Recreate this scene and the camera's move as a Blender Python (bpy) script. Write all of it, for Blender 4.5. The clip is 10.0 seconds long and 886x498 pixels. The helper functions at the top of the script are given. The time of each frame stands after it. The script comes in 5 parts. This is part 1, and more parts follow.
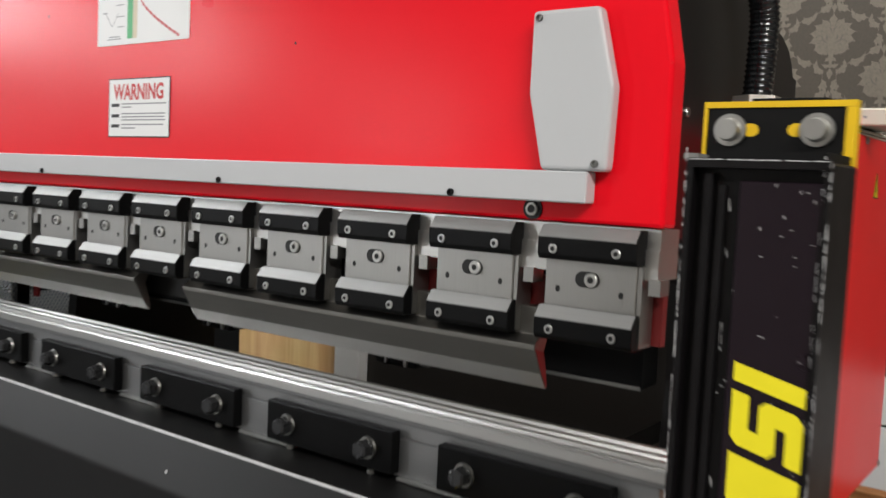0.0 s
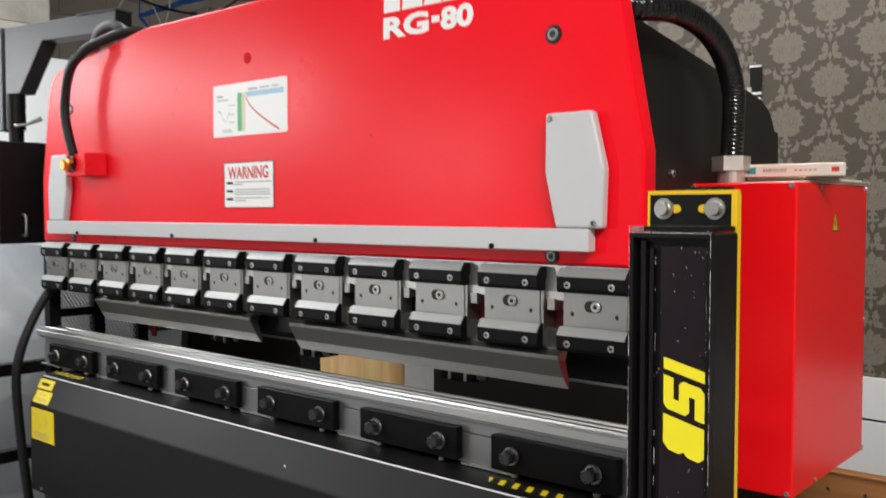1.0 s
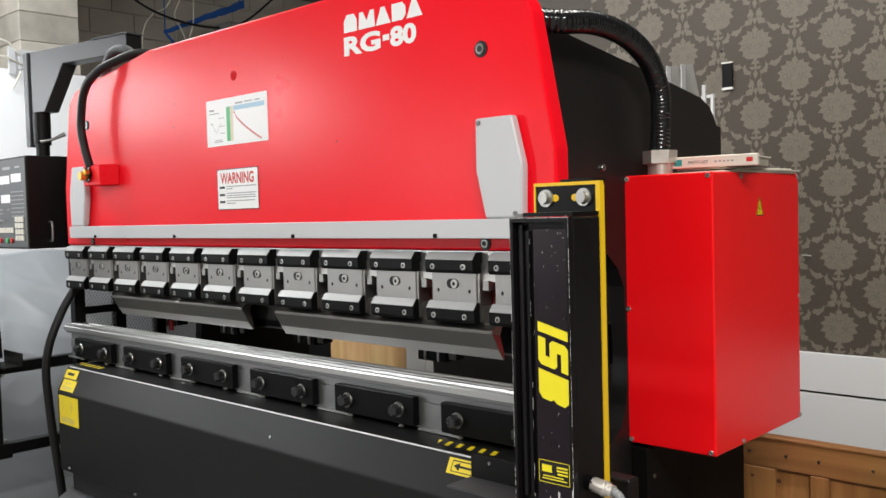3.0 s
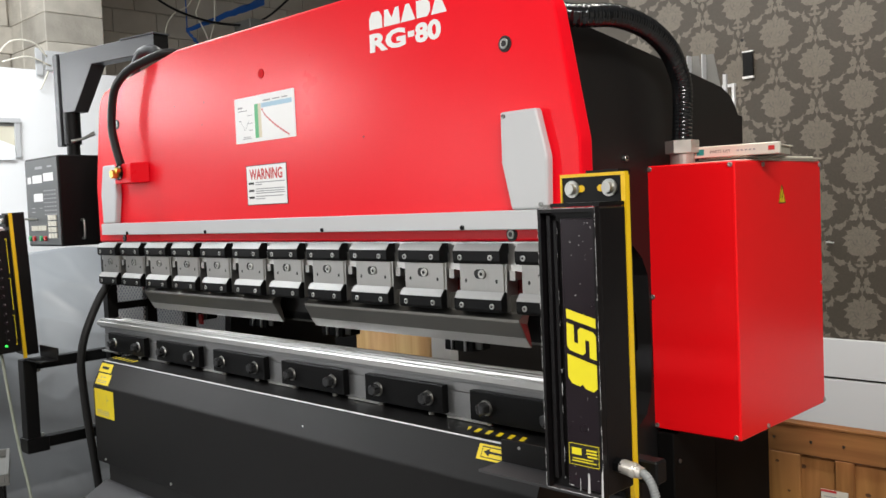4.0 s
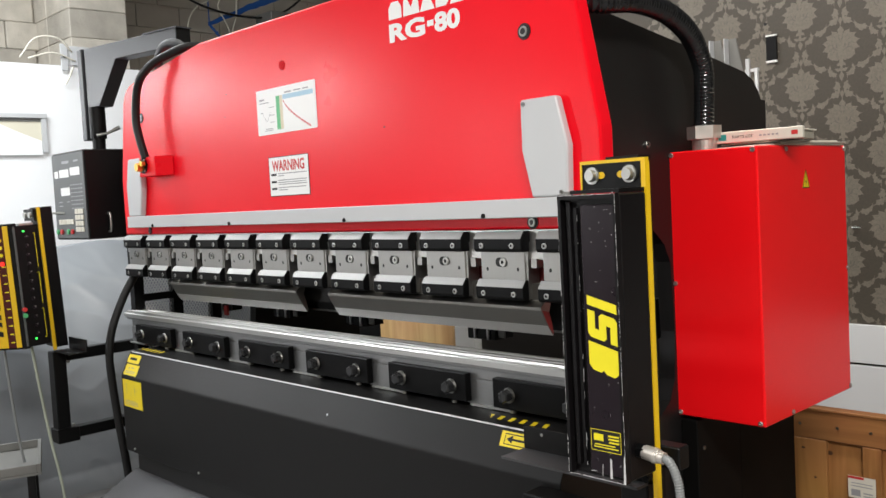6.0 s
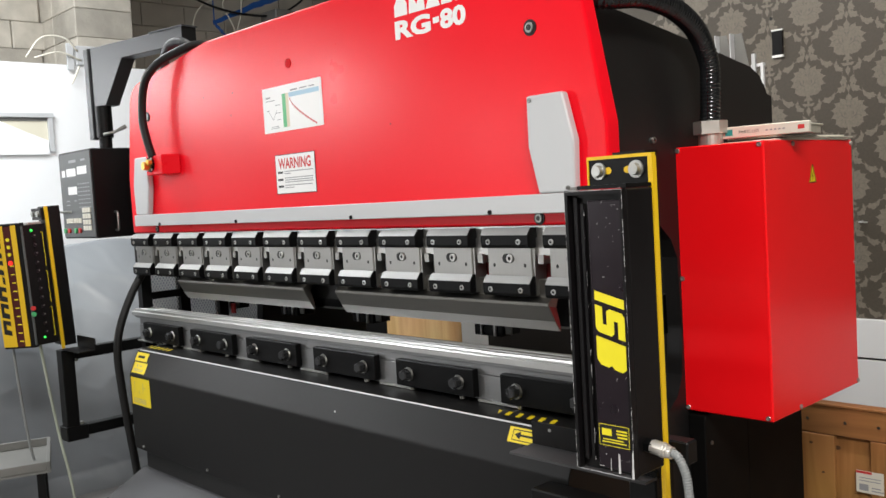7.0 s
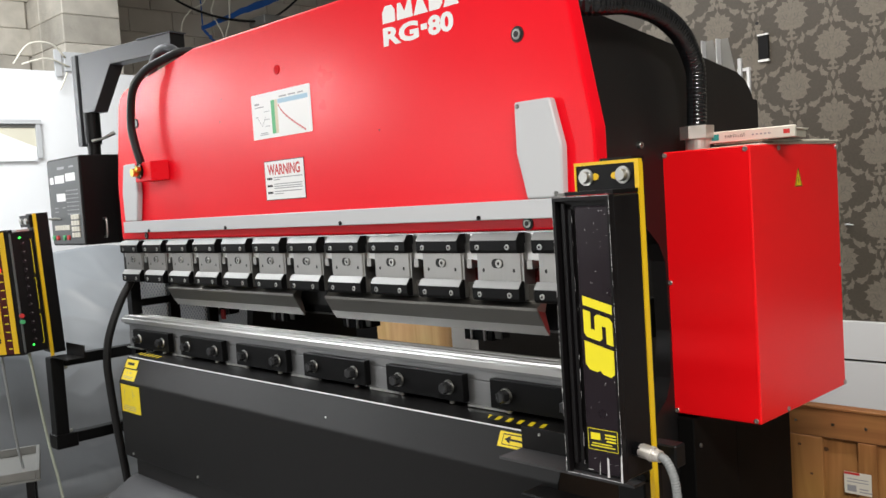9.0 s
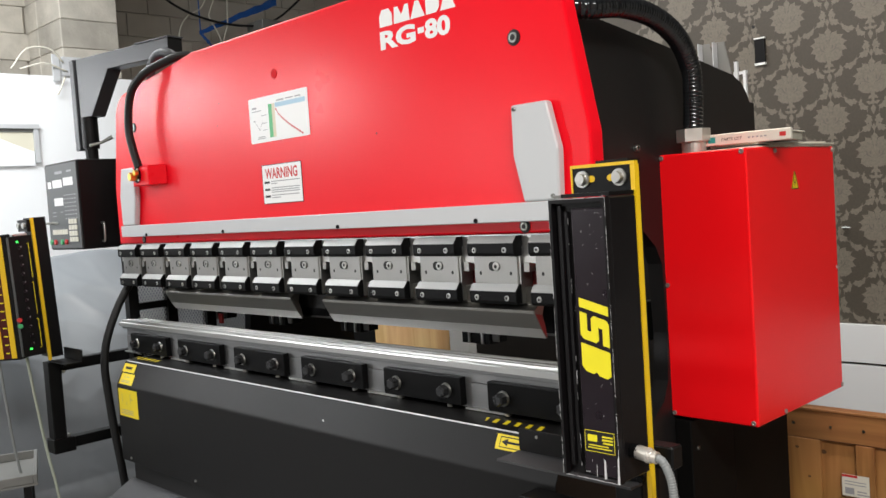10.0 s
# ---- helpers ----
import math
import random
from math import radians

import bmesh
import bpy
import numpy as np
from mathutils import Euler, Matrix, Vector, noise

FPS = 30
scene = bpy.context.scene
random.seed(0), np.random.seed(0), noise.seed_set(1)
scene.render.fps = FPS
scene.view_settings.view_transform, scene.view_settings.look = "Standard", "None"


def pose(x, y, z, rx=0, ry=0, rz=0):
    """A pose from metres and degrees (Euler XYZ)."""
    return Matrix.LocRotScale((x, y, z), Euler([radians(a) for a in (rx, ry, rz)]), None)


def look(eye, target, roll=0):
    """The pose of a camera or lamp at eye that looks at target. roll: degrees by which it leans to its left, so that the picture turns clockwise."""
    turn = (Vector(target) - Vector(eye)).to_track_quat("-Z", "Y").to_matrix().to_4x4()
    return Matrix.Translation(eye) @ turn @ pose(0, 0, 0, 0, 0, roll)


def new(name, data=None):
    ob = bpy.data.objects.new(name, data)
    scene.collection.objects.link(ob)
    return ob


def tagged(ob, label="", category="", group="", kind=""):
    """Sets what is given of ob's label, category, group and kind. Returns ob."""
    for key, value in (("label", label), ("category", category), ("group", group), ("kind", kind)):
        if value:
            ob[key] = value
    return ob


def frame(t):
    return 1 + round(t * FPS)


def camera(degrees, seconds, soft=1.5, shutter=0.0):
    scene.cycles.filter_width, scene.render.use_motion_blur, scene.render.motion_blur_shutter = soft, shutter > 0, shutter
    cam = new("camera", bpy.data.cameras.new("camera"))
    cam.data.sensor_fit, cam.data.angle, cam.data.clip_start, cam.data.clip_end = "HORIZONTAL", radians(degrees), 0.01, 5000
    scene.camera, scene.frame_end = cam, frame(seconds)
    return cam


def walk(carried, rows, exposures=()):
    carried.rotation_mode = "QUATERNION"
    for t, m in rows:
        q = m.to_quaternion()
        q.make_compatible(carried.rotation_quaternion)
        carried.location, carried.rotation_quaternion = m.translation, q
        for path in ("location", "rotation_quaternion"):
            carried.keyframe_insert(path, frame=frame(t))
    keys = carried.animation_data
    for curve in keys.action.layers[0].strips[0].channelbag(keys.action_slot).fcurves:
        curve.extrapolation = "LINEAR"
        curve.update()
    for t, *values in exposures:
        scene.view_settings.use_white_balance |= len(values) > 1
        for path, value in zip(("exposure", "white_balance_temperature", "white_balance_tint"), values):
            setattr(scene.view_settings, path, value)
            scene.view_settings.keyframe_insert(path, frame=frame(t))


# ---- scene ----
cam = camera(53.1, 10.0, shutter=0.5)
PATH = [
    (0, (0.583, -1.136, 1.476), (-0.607, 0.465, 1.332), 2.7),
    (0.5, (0.771, -1.344, 1.492), (-0.463, 0.22, 1.312), 1.1),
    (1, (0.897, -1.507, 1.539), (-0.4, 0.013, 1.453), -0.0),
    (1.5, (0.967, -1.601, 1.556), (-0.324, -0.074, 1.509), -0.7),
    (2, (1.101, -1.555, 1.544), (-0.227, -0.061, 1.484), -1.3),
    (2.5, (1.194, -1.546, 1.525), (-0.158, -0.074, 1.45), -1.4),
    (4, (1.251, -1.604, 1.524), (-0.15, -0.18, 1.424), -2.4),
    (4.5, (1.262, -1.615, 1.524), (-0.151, -0.204, 1.418), -2.7),
    (5, (1.259, -1.61, 1.524), (-0.164, -0.208, 1.416), -2.7),
    (5.5, (1.26, -1.604, 1.522), (-0.172, -0.213, 1.408), -2.9),
    (7, (1.261, -1.611, 1.519), (-0.186, -0.236, 1.394), -3.4),
    (7.5, (1.268, -1.613, 1.518), (-0.183, -0.243, 1.392), -3.6),
    (8, (1.269, -1.616, 1.52), (-0.165, -0.228, 1.39), -3.7),
    (8.5, (1.269, -1.61, 1.52), (-0.166, -0.223, 1.395), -3.7),
    (9, (1.269, -1.615, 1.524), (-0.163, -0.223, 1.406), -3.7),
    (9.5, (1.268, -1.616, 1.522), (-0.157, -0.218, 1.407), -3.8),
    (10, (1.273, -1.615, 1.52), (-0.156, -0.22, 1.412), -3.8),
]
walk(cam, [(t, look(eye, target, roll)) for t, eye, target, roll in PATH],
     exposures=[(0.0, -0.25), (0.5, -0.04), (1.0, -0.08), (1.5, -0.18), (2.0, -0.26), (2.5, -0.15), (4.0, -0.04), (10.0, -0.03)])

def world_and_lights():
    w = bpy.data.worlds.new("world")
    w.use_nodes = True
    w.node_tree.nodes["Background"].inputs[0].default_value = (0.8, 0.9, 1.0, 1)
    w.node_tree.nodes["Background"].inputs[1].default_value = 0.2
    scene.world = w

    def area(name, eye, target, sx, sy, power, colour=(1, 1, 1)):
        d = bpy.data.lights.new(name, "AREA")
        d.shape, d.size, d.size_y, d.energy, d.color = "RECTANGLE", sx, sy, power, colour
        ob = new(name, d)
        ob.matrix_world = look(eye, target)
        return ob
    area("ceiling_tube_front", (-0.9, -2.8, 3.5), (-0.9, -2.5, 0), 1.5, 0.3, 50, (1, 0.98, 0.95))
    area("ceiling_tube_right", (2.3, -1.9, 3.4), (1.9, -1.3, 0), 1.5, 0.3, 175, (1, 0.97, 0.93))
    area("ceiling_tube_back", (-0.6, 0.5, 3.5), (-0.6, 0.8, 0), 2.2, 0.3, 72, (1, 0.96, 0.9))
    area("ceiling_tube_left", (-3.6, -0.6, 3.5), (-4.5, 0.2, 0), 1.5, 0.3, 98, (0.95, 0.98, 1))
    area("window_light_near", (-4.7, -1.45, 2.40), (-1.5, 0.0, 1.8), 0.45, 0.4, 16, (0.96, 0.98, 1))
    area("window_light_middle", (-4.7, -2.75, 2.40), (-1.0, 0.0, 1.7), 0.45, 0.4, 30, (0.96, 0.98, 1))
    area("window_light_far", (-4.7, -5.3, 1.95), (0.0, 0.0, 1.6), 0.6, 0.5, 62, (0.96, 0.98, 1))


world_and_lights()


# ---- materials ----
def principled(name, colour, rough=0.5, metal=0.0, coat=0.0, vary=0.06, scale=6.0, bump=0.0, bump_scale=120.0, rough_vary=0.08, spec=0.5, depth=0.001):
    m = bpy.data.materials.new(name)
    m.use_nodes = True
    n, l = m.node_tree.nodes, m.node_tree.links
    b = n["Principled BSDF"]
    b.inputs["Metallic"].default_value = metal
    b.inputs["Coat Weight"].default_value = coat
    b.inputs["Coat Roughness"].default_value = 0.12
    b.inputs["Specular IOR Level"].default_value = spec
    co = n.new("ShaderNodeTexCoord")
    big = n.new("ShaderNodeTexNoise")
    big.inputs["Scale"].default_value, big.inputs["Detail"].default_value = scale, 5
    l.new(co.outputs["Object"], big.inputs["Vector"])
    fine = n.new("ShaderNodeTexNoise")
    fine.inputs["Scale"].default_value, fine.inputs["Detail"].default_value = bump_scale, 3
    l.new(co.outputs["Object"], fine.inputs["Vector"])
    mix = n.new("ShaderNodeMix")
    mix.data_type = "RGBA"
    mix.inputs["A"].default_value = (*[c * (1 - vary) for c in colour], 1)
    mix.inputs["B"].default_value = (*[min(1, c * (1 + vary)) for c in colour], 1)
    l.new(big.outputs["Fac"], mix.inputs["Factor"])
    l.new(mix.outputs["Result"], b.inputs["Base Color"])
    r = n.new("ShaderNodeMapRange")
    r.inputs["To Min"].default_value, r.inputs["To Max"].default_value = max(0.02, rough - rough_vary), min(1, rough + rough_vary)
    l.new(big.outputs["Fac"], r.inputs["Value"])
    l.new(r.outputs["Result"], b.inputs["Roughness"])
    if bump:
        bp = n.new("ShaderNodeBump")
        bp.inputs["Strength"].default_value, bp.inputs["Distance"].default_value = bump, depth
        l.new(fine.outputs["Fac"], bp.inputs["Height"])
        l.new(bp.outputs["Normal"], b.inputs["Normal"])
    return m


def brushed(name, colour, rough, along="x", metal=1.0, streak=0.15):
    """Ground steel: streaks drawn out along one axis."""
    m = principled(name, colour, rough, metal)
    n, l = m.node_tree.nodes, m.node_tree.links
    b = n["Principled BSDF"]
    co, mp, tx = n.new("ShaderNodeTexCoord"), n.new("ShaderNodeMapping"), n.new("ShaderNodeTexNoise")
    mp.inputs["Scale"].default_value = {"x": (3, 400, 400), "z": (400, 400, 3), "y": (400, 3, 400)}[along]
    tx.inputs["Scale"].default_value, tx.inputs["Detail"].default_value = 1.0, 4
    l.new(co.outputs["Object"], mp.inputs["Vector"])
    l.new(mp.outputs["Vector"], tx.inputs["Vector"])
    r = n.new("ShaderNodeMapRange")
    r.inputs["To Min"].default_value, r.inputs["To Max"].default_value = max(0.05, rough - streak), rough + streak
    l.new(tx.outputs["Fac"], r.inputs["Value"])
    l.new(r.outputs["Result"], b.inputs["Roughness"])
    bp = n.new("ShaderNodeBump")
    bp.inputs["Strength"].default_value, bp.inputs["Distance"].default_value = 0.15, 0.0005
    l.new(tx.outputs["Fac"], bp.inputs["Height"])
    l.new(bp.outputs["Normal"], b.inputs["Normal"])
    return m


def wood(name, light, dark, along, knots=True):
    m = bpy.data.materials.new(name)
    m.use_nodes = True
    n, l = m.node_tree.nodes, m.node_tree.links
    b = n["Principled BSDF"]
    co, mp, wv, tx = n.new("ShaderNodeTexCoord"), n.new("ShaderNodeMapping"), n.new("ShaderNodeTexNoise"), n.new("ShaderNodeTexNoise")
    mp.inputs["Scale"].default_value = {"x": (1.2, 9, 14), "z": (14, 9, 1.2)}[along]
    l.new(co.outputs["Object"], mp.inputs["Vector"])
    wv.inputs["Scale"].default_value, wv.inputs["Detail"].default_value, wv.inputs["Distortion"].default_value = 1.0, 6, 1.2
    l.new(mp.outputs["Vector"], wv.inputs["Vector"])
    tx.inputs["Scale"].default_value = 3.0
    l.new(co.outputs["Object"], tx.inputs["Vector"])
    ramp = n.new("ShaderNodeValToRGB")
    ramp.color_ramp.elements[0].position, ramp.color_ramp.elements[1].position = 0.33, 0.68
    ramp.color_ramp.elements[0].color, ramp.color_ramp.elements[1].color = (*dark, 1), (*light, 1)
    l.new(wv.outputs["Fac"], ramp.inputs["Fac"])
    mix = n.new("ShaderNodeMix")
    mix.data_type, mix.blend_type = "RGBA", "MULTIPLY"
    mix.inputs["Factor"].default_value = 0.35
    l.new(ramp.outputs["Color"], mix.inputs["A"])
    l.new(tx.outputs["Color"], mix.inputs["B"])
    l.new(mix.outputs["Result"], b.inputs["Base Color"])
    b.inputs["Roughness"].default_value = 0.6
    return m


RED = principled("red_enamel", (0.84, 0.0035, 0.014), 0.30, vary=0.03, scale=3, bump=0.10, bump_scale=220, spec=0.16)
RED_DARK = principled("red_box_enamel", (0.93, 0.005, 0.009), 0.33, vary=0.04, scale=4, bump=0.08, bump_scale=260, spec=0.32)
TRIM = principled("grey_painted_trim", (0.50, 0.51, 0.52), 0.42, vary=0.03, bump=0.08, bump_scale=300)
STEEL = brushed("ground_steel", (0.56, 0.555, 0.54), 0.40, "x")
DIESTEEL = brushed("ground_die_steel", (0.58, 0.58, 0.565), 0.34, "x", streak=0.14)
STEEL_V = brushed("ground_steel_plate", (0.34, 0.335, 0.32), 0.42, "z")
BRIGHT = brushed("bright_edge_steel", (0.40, 0.40, 0.39), 0.52, "x", streak=0.12)
PUNCH = brushed("hardened_punch_steel", (0.19, 0.185, 0.17), 0.40, "x", streak=0.1)
OXIDE = principled("black_oxide_steel", (0.0028, 0.0028, 0.003), 0.42, vary=0.2, bump=0.1, spec=0.12)
BLACK = principled("black_paint", (0.003, 0.003, 0.0032), 0.45, vary=0.15, bump=0.08, bump_scale=200, spec=0.22)
FRAME = principled("charcoal_frame_paint", (0.0085, 0.008, 0.008), 0.42, vary=0.12, scale=2, bump=0.08, bump_scale=180, spec=0.35)
APRON = principled("charcoal_apron_paint", (0.0042, 0.0039, 0.0039), 0.46, vary=0.14, scale=2, bump=0.12, bump_scale=260, spec=0.26)
YELLOW = principled("yellow_paint", (0.72, 0.46, 0.008), 0.42, vary=0.06, bump=0.05)
VINYL = principled("yellow_vinyl", (0.80, 0.62, 0.01), 0.45, vary=0.03)
LETTER = principled("yellow_print", (0.78, 0.68, 0.01), 0.5, vary=0.05, scale=40)
WHITE = principled("white_vinyl", (0.80, 0.80, 0.79), 0.45, vary=0.02)
# Black for print, and for shade painted into grooves, slots and sockets.
INK_SHADE = principled("black_ink_and_shade", (0.012, 0.012, 0.012), 0.5, spec=0.3)
GREYINK = principled("grey_ink", (0.30, 0.30, 0.31), 0.5)
RED_INK = principled("red_ink", (0.55, 0.03, 0.03), 0.5)
GREEN_INK = principled("green_ink", (0.07, 0.42, 0.16), 0.5)
CREAM_INK = principled("cream_ink", (0.65, 0.58, 0.42), 0.5)
BLUE_INK = principled("pale_blue_ink", (0.34, 0.53, 0.66), 0.5)
TEAL_INK = principled("teal_ink", (0.02, 0.28, 0.26), 0.5)
SCREW = principled("dark_screw_steel", (0.22, 0.22, 0.21), 0.34, metal=1.0, vary=0.1, scale=40)
BOLT = principled("dark_bolt_steel", (0.045, 0.046, 0.048), 0.28, metal=0.6, vary=0.15, scale=40)
# Pale grey for the painted fold highlight and the paint chip.
WEAR_HIGHLIGHT = principled("worn_paint_and_highlight", (0.62, 0.62, 0.62), 0.45, vary=0.4, scale=30)
DARKRED = principled("dark_red_paint", (0.16, 0.012, 0.012), 0.5, vary=0.1)
ZINC = principled("zinc_plated_steel", (0.50, 0.50, 0.48), 0.40, metal=1.0, vary=0.1, scale=40)
NICKEL = principled("nickel_fitting", (0.66, 0.63, 0.58), 0.34, metal=0.75, vary=0.08, scale=30)
BOLTGREY = principled("grey_bolt_steel", (0.34, 0.34, 0.32), 0.36, metal=1.0, vary=0.12, scale=40)
BRASS = principled("brass_fitting", (0.75, 0.55, 0.12), 0.28, metal=1.0)
HOSE = principled("glossy_black_hose", (0.008, 0.009, 0.010), 0.13, vary=0.2, rough_vary=0.04)
CABLE = principled("matt_black_cable", (0.010, 0.010, 0.010), 0.45, vary=0.15, spec=0.3)
GREYCABLE = principled("grey_cable", (0.20, 0.21, 0.21), 0.5)
GREENCABLE = principled("pale_green_cable", (0.34, 0.37, 0.30), 0.5)
HOUSING = principled("scuffed_black_housing", (0.004, 0.0034, 0.0038), 0.42, vary=0.3, scale=25, bump=0.1, spec=0.22)
LENS = principled("dark_purple_window", (0.010, 0.0055, 0.009), 0.30, vary=0.15, scale=20, spec=0.3)
SCRATCH = principled("bare_scratched_metal", (0.55, 0.55, 0.55), 0.45, vary=0.3, scale=200)
PANEL = principled("grey_control_panel", (0.075, 0.082, 0.082), 0.45, vary=0.05)
ARM = principled("slate_grey_arm_paint", (0.036, 0.039, 0.044), 0.40, vary=0.06, bump=0.06)
WALLWHITE = principled("white_sheet_wall", (0.82, 0.83, 0.84), 0.5, vary=0.04, scale=1.5, bump=0.4, bump_scale=3, depth=0.02)
BLOCK = principled("painted_block", (0.47, 0.435, 0.375), 0.85, vary=0.34, scale=9, bump=0.9, bump_scale=45, depth=0.004)
BLOCKGREY = principled("grey_block", (0.35, 0.325, 0.28), 0.88, vary=0.36, scale=7, bump=0.9, bump_scale=45, depth=0.004)
PAPER = principled("brown_wallpaper", (0.056, 0.0465, 0.034), 0.55, vary=0.30, scale=120, bump=0.25, bump_scale=500)
MOTIF = principled("silver_damask_print", (0.150, 0.131, 0.103), 0.5, vary=0.34, scale=120, bump=0.3, bump_scale=500)
VEIN = principled("damask_vein_print", (0.112, 0.097, 0.080), 0.5, vary=0.14, scale=30)
BOARD = principled("white_board", (0.66, 0.67, 0.68), 0.5, vary=0.05, scale=2)
PLY = wood("plywood", (0.47, 0.225, 0.066), (0.27, 0.115, 0.028), "z")
PLYX = wood("pine_batten", (0.38, 0.18, 0.052), (0.21, 0.088, 0.022), "x")
CONCRETE = principled("concrete_floor", (0.26, 0.26, 0.26), 0.55, vary=0.18, scale=2, bump=0.4, bump_scale=60)
CEIL = principled("grey_ceiling", (0.30, 0.29, 0.28), 0.9, vary=0.2, scale=2)
DARKWALL = principled("dim_block_wall", (0.50, 0.46, 0.40), 0.9, vary=0.25, scale=3, bump=0.5, bump_scale=30)
RAIL = brushed("ground_rail_steel", (0.27, 0.272, 0.275), 0.46, "x", metal=0.85)
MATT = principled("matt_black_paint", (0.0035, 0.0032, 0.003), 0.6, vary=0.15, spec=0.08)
TARP = principled("blue_tarpaulin", (0.015, 0.09, 0.33), 0.4, vary=0.2, scale=8)
BOOKPAPER = principled("cream_paper", (0.68, 0.65, 0.56), 0.6, vary=0.06, scale=20)
KNOT = principled("dark_knot", (0.10, 0.045, 0.018), 0.7, vary=0.3, scale=60)
FLANGE_LIT = principled("lit_flange_grey", (0.055, 0.055, 0.057), 0.4, metal=0.3, vary=0.25, scale=14)
GALV = principled("dull_sheet_metal", (0.17, 0.17, 0.16), 0.45, vary=0.2, scale=12)
WORNPAPER = principled("worn_paper", (0.42, 0.40, 0.33), 0.7, vary=0.2, scale=60)
MESHMETAL = principled("galvanised_mesh", (0.70, 0.69, 0.66), 0.42, metal=0.3, vary=0.1)


def plastic_sheet():
    m = principled("clouded_plastic_sheet", (0.265, 0.285, 0.305), 0.33, vary=0.50, scale=1.0, bump=0.25, bump_scale=3.0, depth=0.02)
    return m


SHEET = plastic_sheet()


def glow(name, colour, strength):
    m = bpy.data.materials.new(name)
    m.use_nodes = True
    b = m.node_tree.nodes["Principled BSDF"]
    b.inputs["Base Color"].default_value = (*colour, 1)
    b.inputs["Emission Color"].default_value = (*colour, 1)
    b.inputs["Emission Strength"].default_value = strength
    return m


LED = glow("green_led", (0.05, 1.0, 0.1), 2.0)
LED_RED = glow("red_led", (1.0, 0.03, 0.02), 0.8)
PANE = glow("daylit_pane", (0.60, 0.57, 0.46), 0.12)


# ---- mesh helpers ----
X, Y, Z = Vector((1, 0, 0)), Vector((0, 1, 0)), Vector((0, 0, 1))


def thing(name, base, label, category, group=""):
    ob = new(name)
    ob.location = base
    ob.empty_display_size = 0.05
    return tagged(ob, label, category, group)


def part(name, bm, material, parent=None, label="", smooth=False):
    """Links a bmesh, in world metres, as one mesh object, under a thing or a part if given."""
    me = bpy.data.meshes.new(name)
    bm.normal_update()
    bm.to_mesh(me)
    bm.free()
    me.materials.append(material)
    if smooth:
        for p in me.polygons:
            p.use_smooth = True
    ob = new(name, me)
    if parent is not None:
        ob.parent = parent
        ob.matrix_parent_inverse = Matrix.Translation(-parent.location)
    if label:
        ob["label"] = label
    return ob


def box(bm, x0, x1, y0, y1, z0, z1, bevel=0.0, m=None, seg=1):
    r = bmesh.ops.create_cube(bm, size=1.0)
    vs = r["verts"]
    for v in vs:
        v.co = Vector((x0 + (v.co.x + 0.5) * (x1 - x0), y0 + (v.co.y + 0.5) * (y1 - y0), z0 + (v.co.z + 0.5) * (z1 - z0)))
    if bevel:
        es = list({e for v in vs for e in v.link_edges})
        out = bmesh.ops.bevel(bm, geom=es, offset=bevel, segments=seg, affect="EDGES", profile=0.5)
        vs = out["verts"]
    if m is not None:
        bmesh.ops.transform(bm, matrix=m, verts=list(vs))
    return bm


def boxes(*rows, bevel=0.0):
    bm = bmesh.new()
    for r in rows:
        box(bm, *r, bevel=bevel)
    return bm


def prism(bm, pts, axis, a, b, bevel=0.0, seg=1):
    """A polygon drawn out along an axis. pts: (y, z) for x, (x, z) for y, (x, y) for z."""
    def at(p, s):
        return {"x": (s, p[0], p[1]), "y": (p[0], s, p[1]), "z": (p[0], p[1], s)}[axis]
    va = [bm.verts.new(at(p, a)) for p in pts]
    vb = [bm.verts.new(at(p, b)) for p in pts]
    k = len(pts)
    fs = [bm.faces.new(va), bm.faces.new(list(reversed(vb)))]
    fs += [bm.faces.new((va[i], vb[i], vb[(i + 1) % k], va[(i + 1) % k])) for i in range(k)]
    bmesh.ops.recalc_face_normals(bm, faces=fs)
    if bevel:
        es = list({e for f in fs for e in f.edges})
        bmesh.ops.bevel(bm, geom=es, offset=bevel, segments=seg, affect="EDGES", profile=0.5)
    return bm


def rod(bm, p0, p1, r0, r1=None, n=16, caps=True):
    p0, p1 = Vector(p0), Vector(p1)
    r1 = r0 if r1 is None else r1
    d = p1 - p0
    m = Matrix.Translation((p0 + p1) / 2) @ d.to_track_quat("Z", "Y").to_matrix().to_4x4()
    bmesh.ops.create_cone(bm, cap_ends=caps, segments=n, radius1=r0, radius2=r1, depth=d.length, matrix=m)
    return bm


def smooth_path(pts, steps=10):
    pts = [Vector(p) for p in pts]
    ext = [2 * pts[0] - pts[1]] + pts + [2 * pts[-1] - pts[-2]]
    out = []
    for i in range(1, len(ext) - 2):
        a, b, c, d = ext[i - 1:i + 3]
        for k in range(steps):
            t = k / steps
            out.append(0.5 * (2 * b + (c - a) * t + (2 * a - 5 * b + 4 * c - d) * t * t + (3 * b - a - 3 * c + d) * t ** 3))
    out.append(pts[-1])
    return out


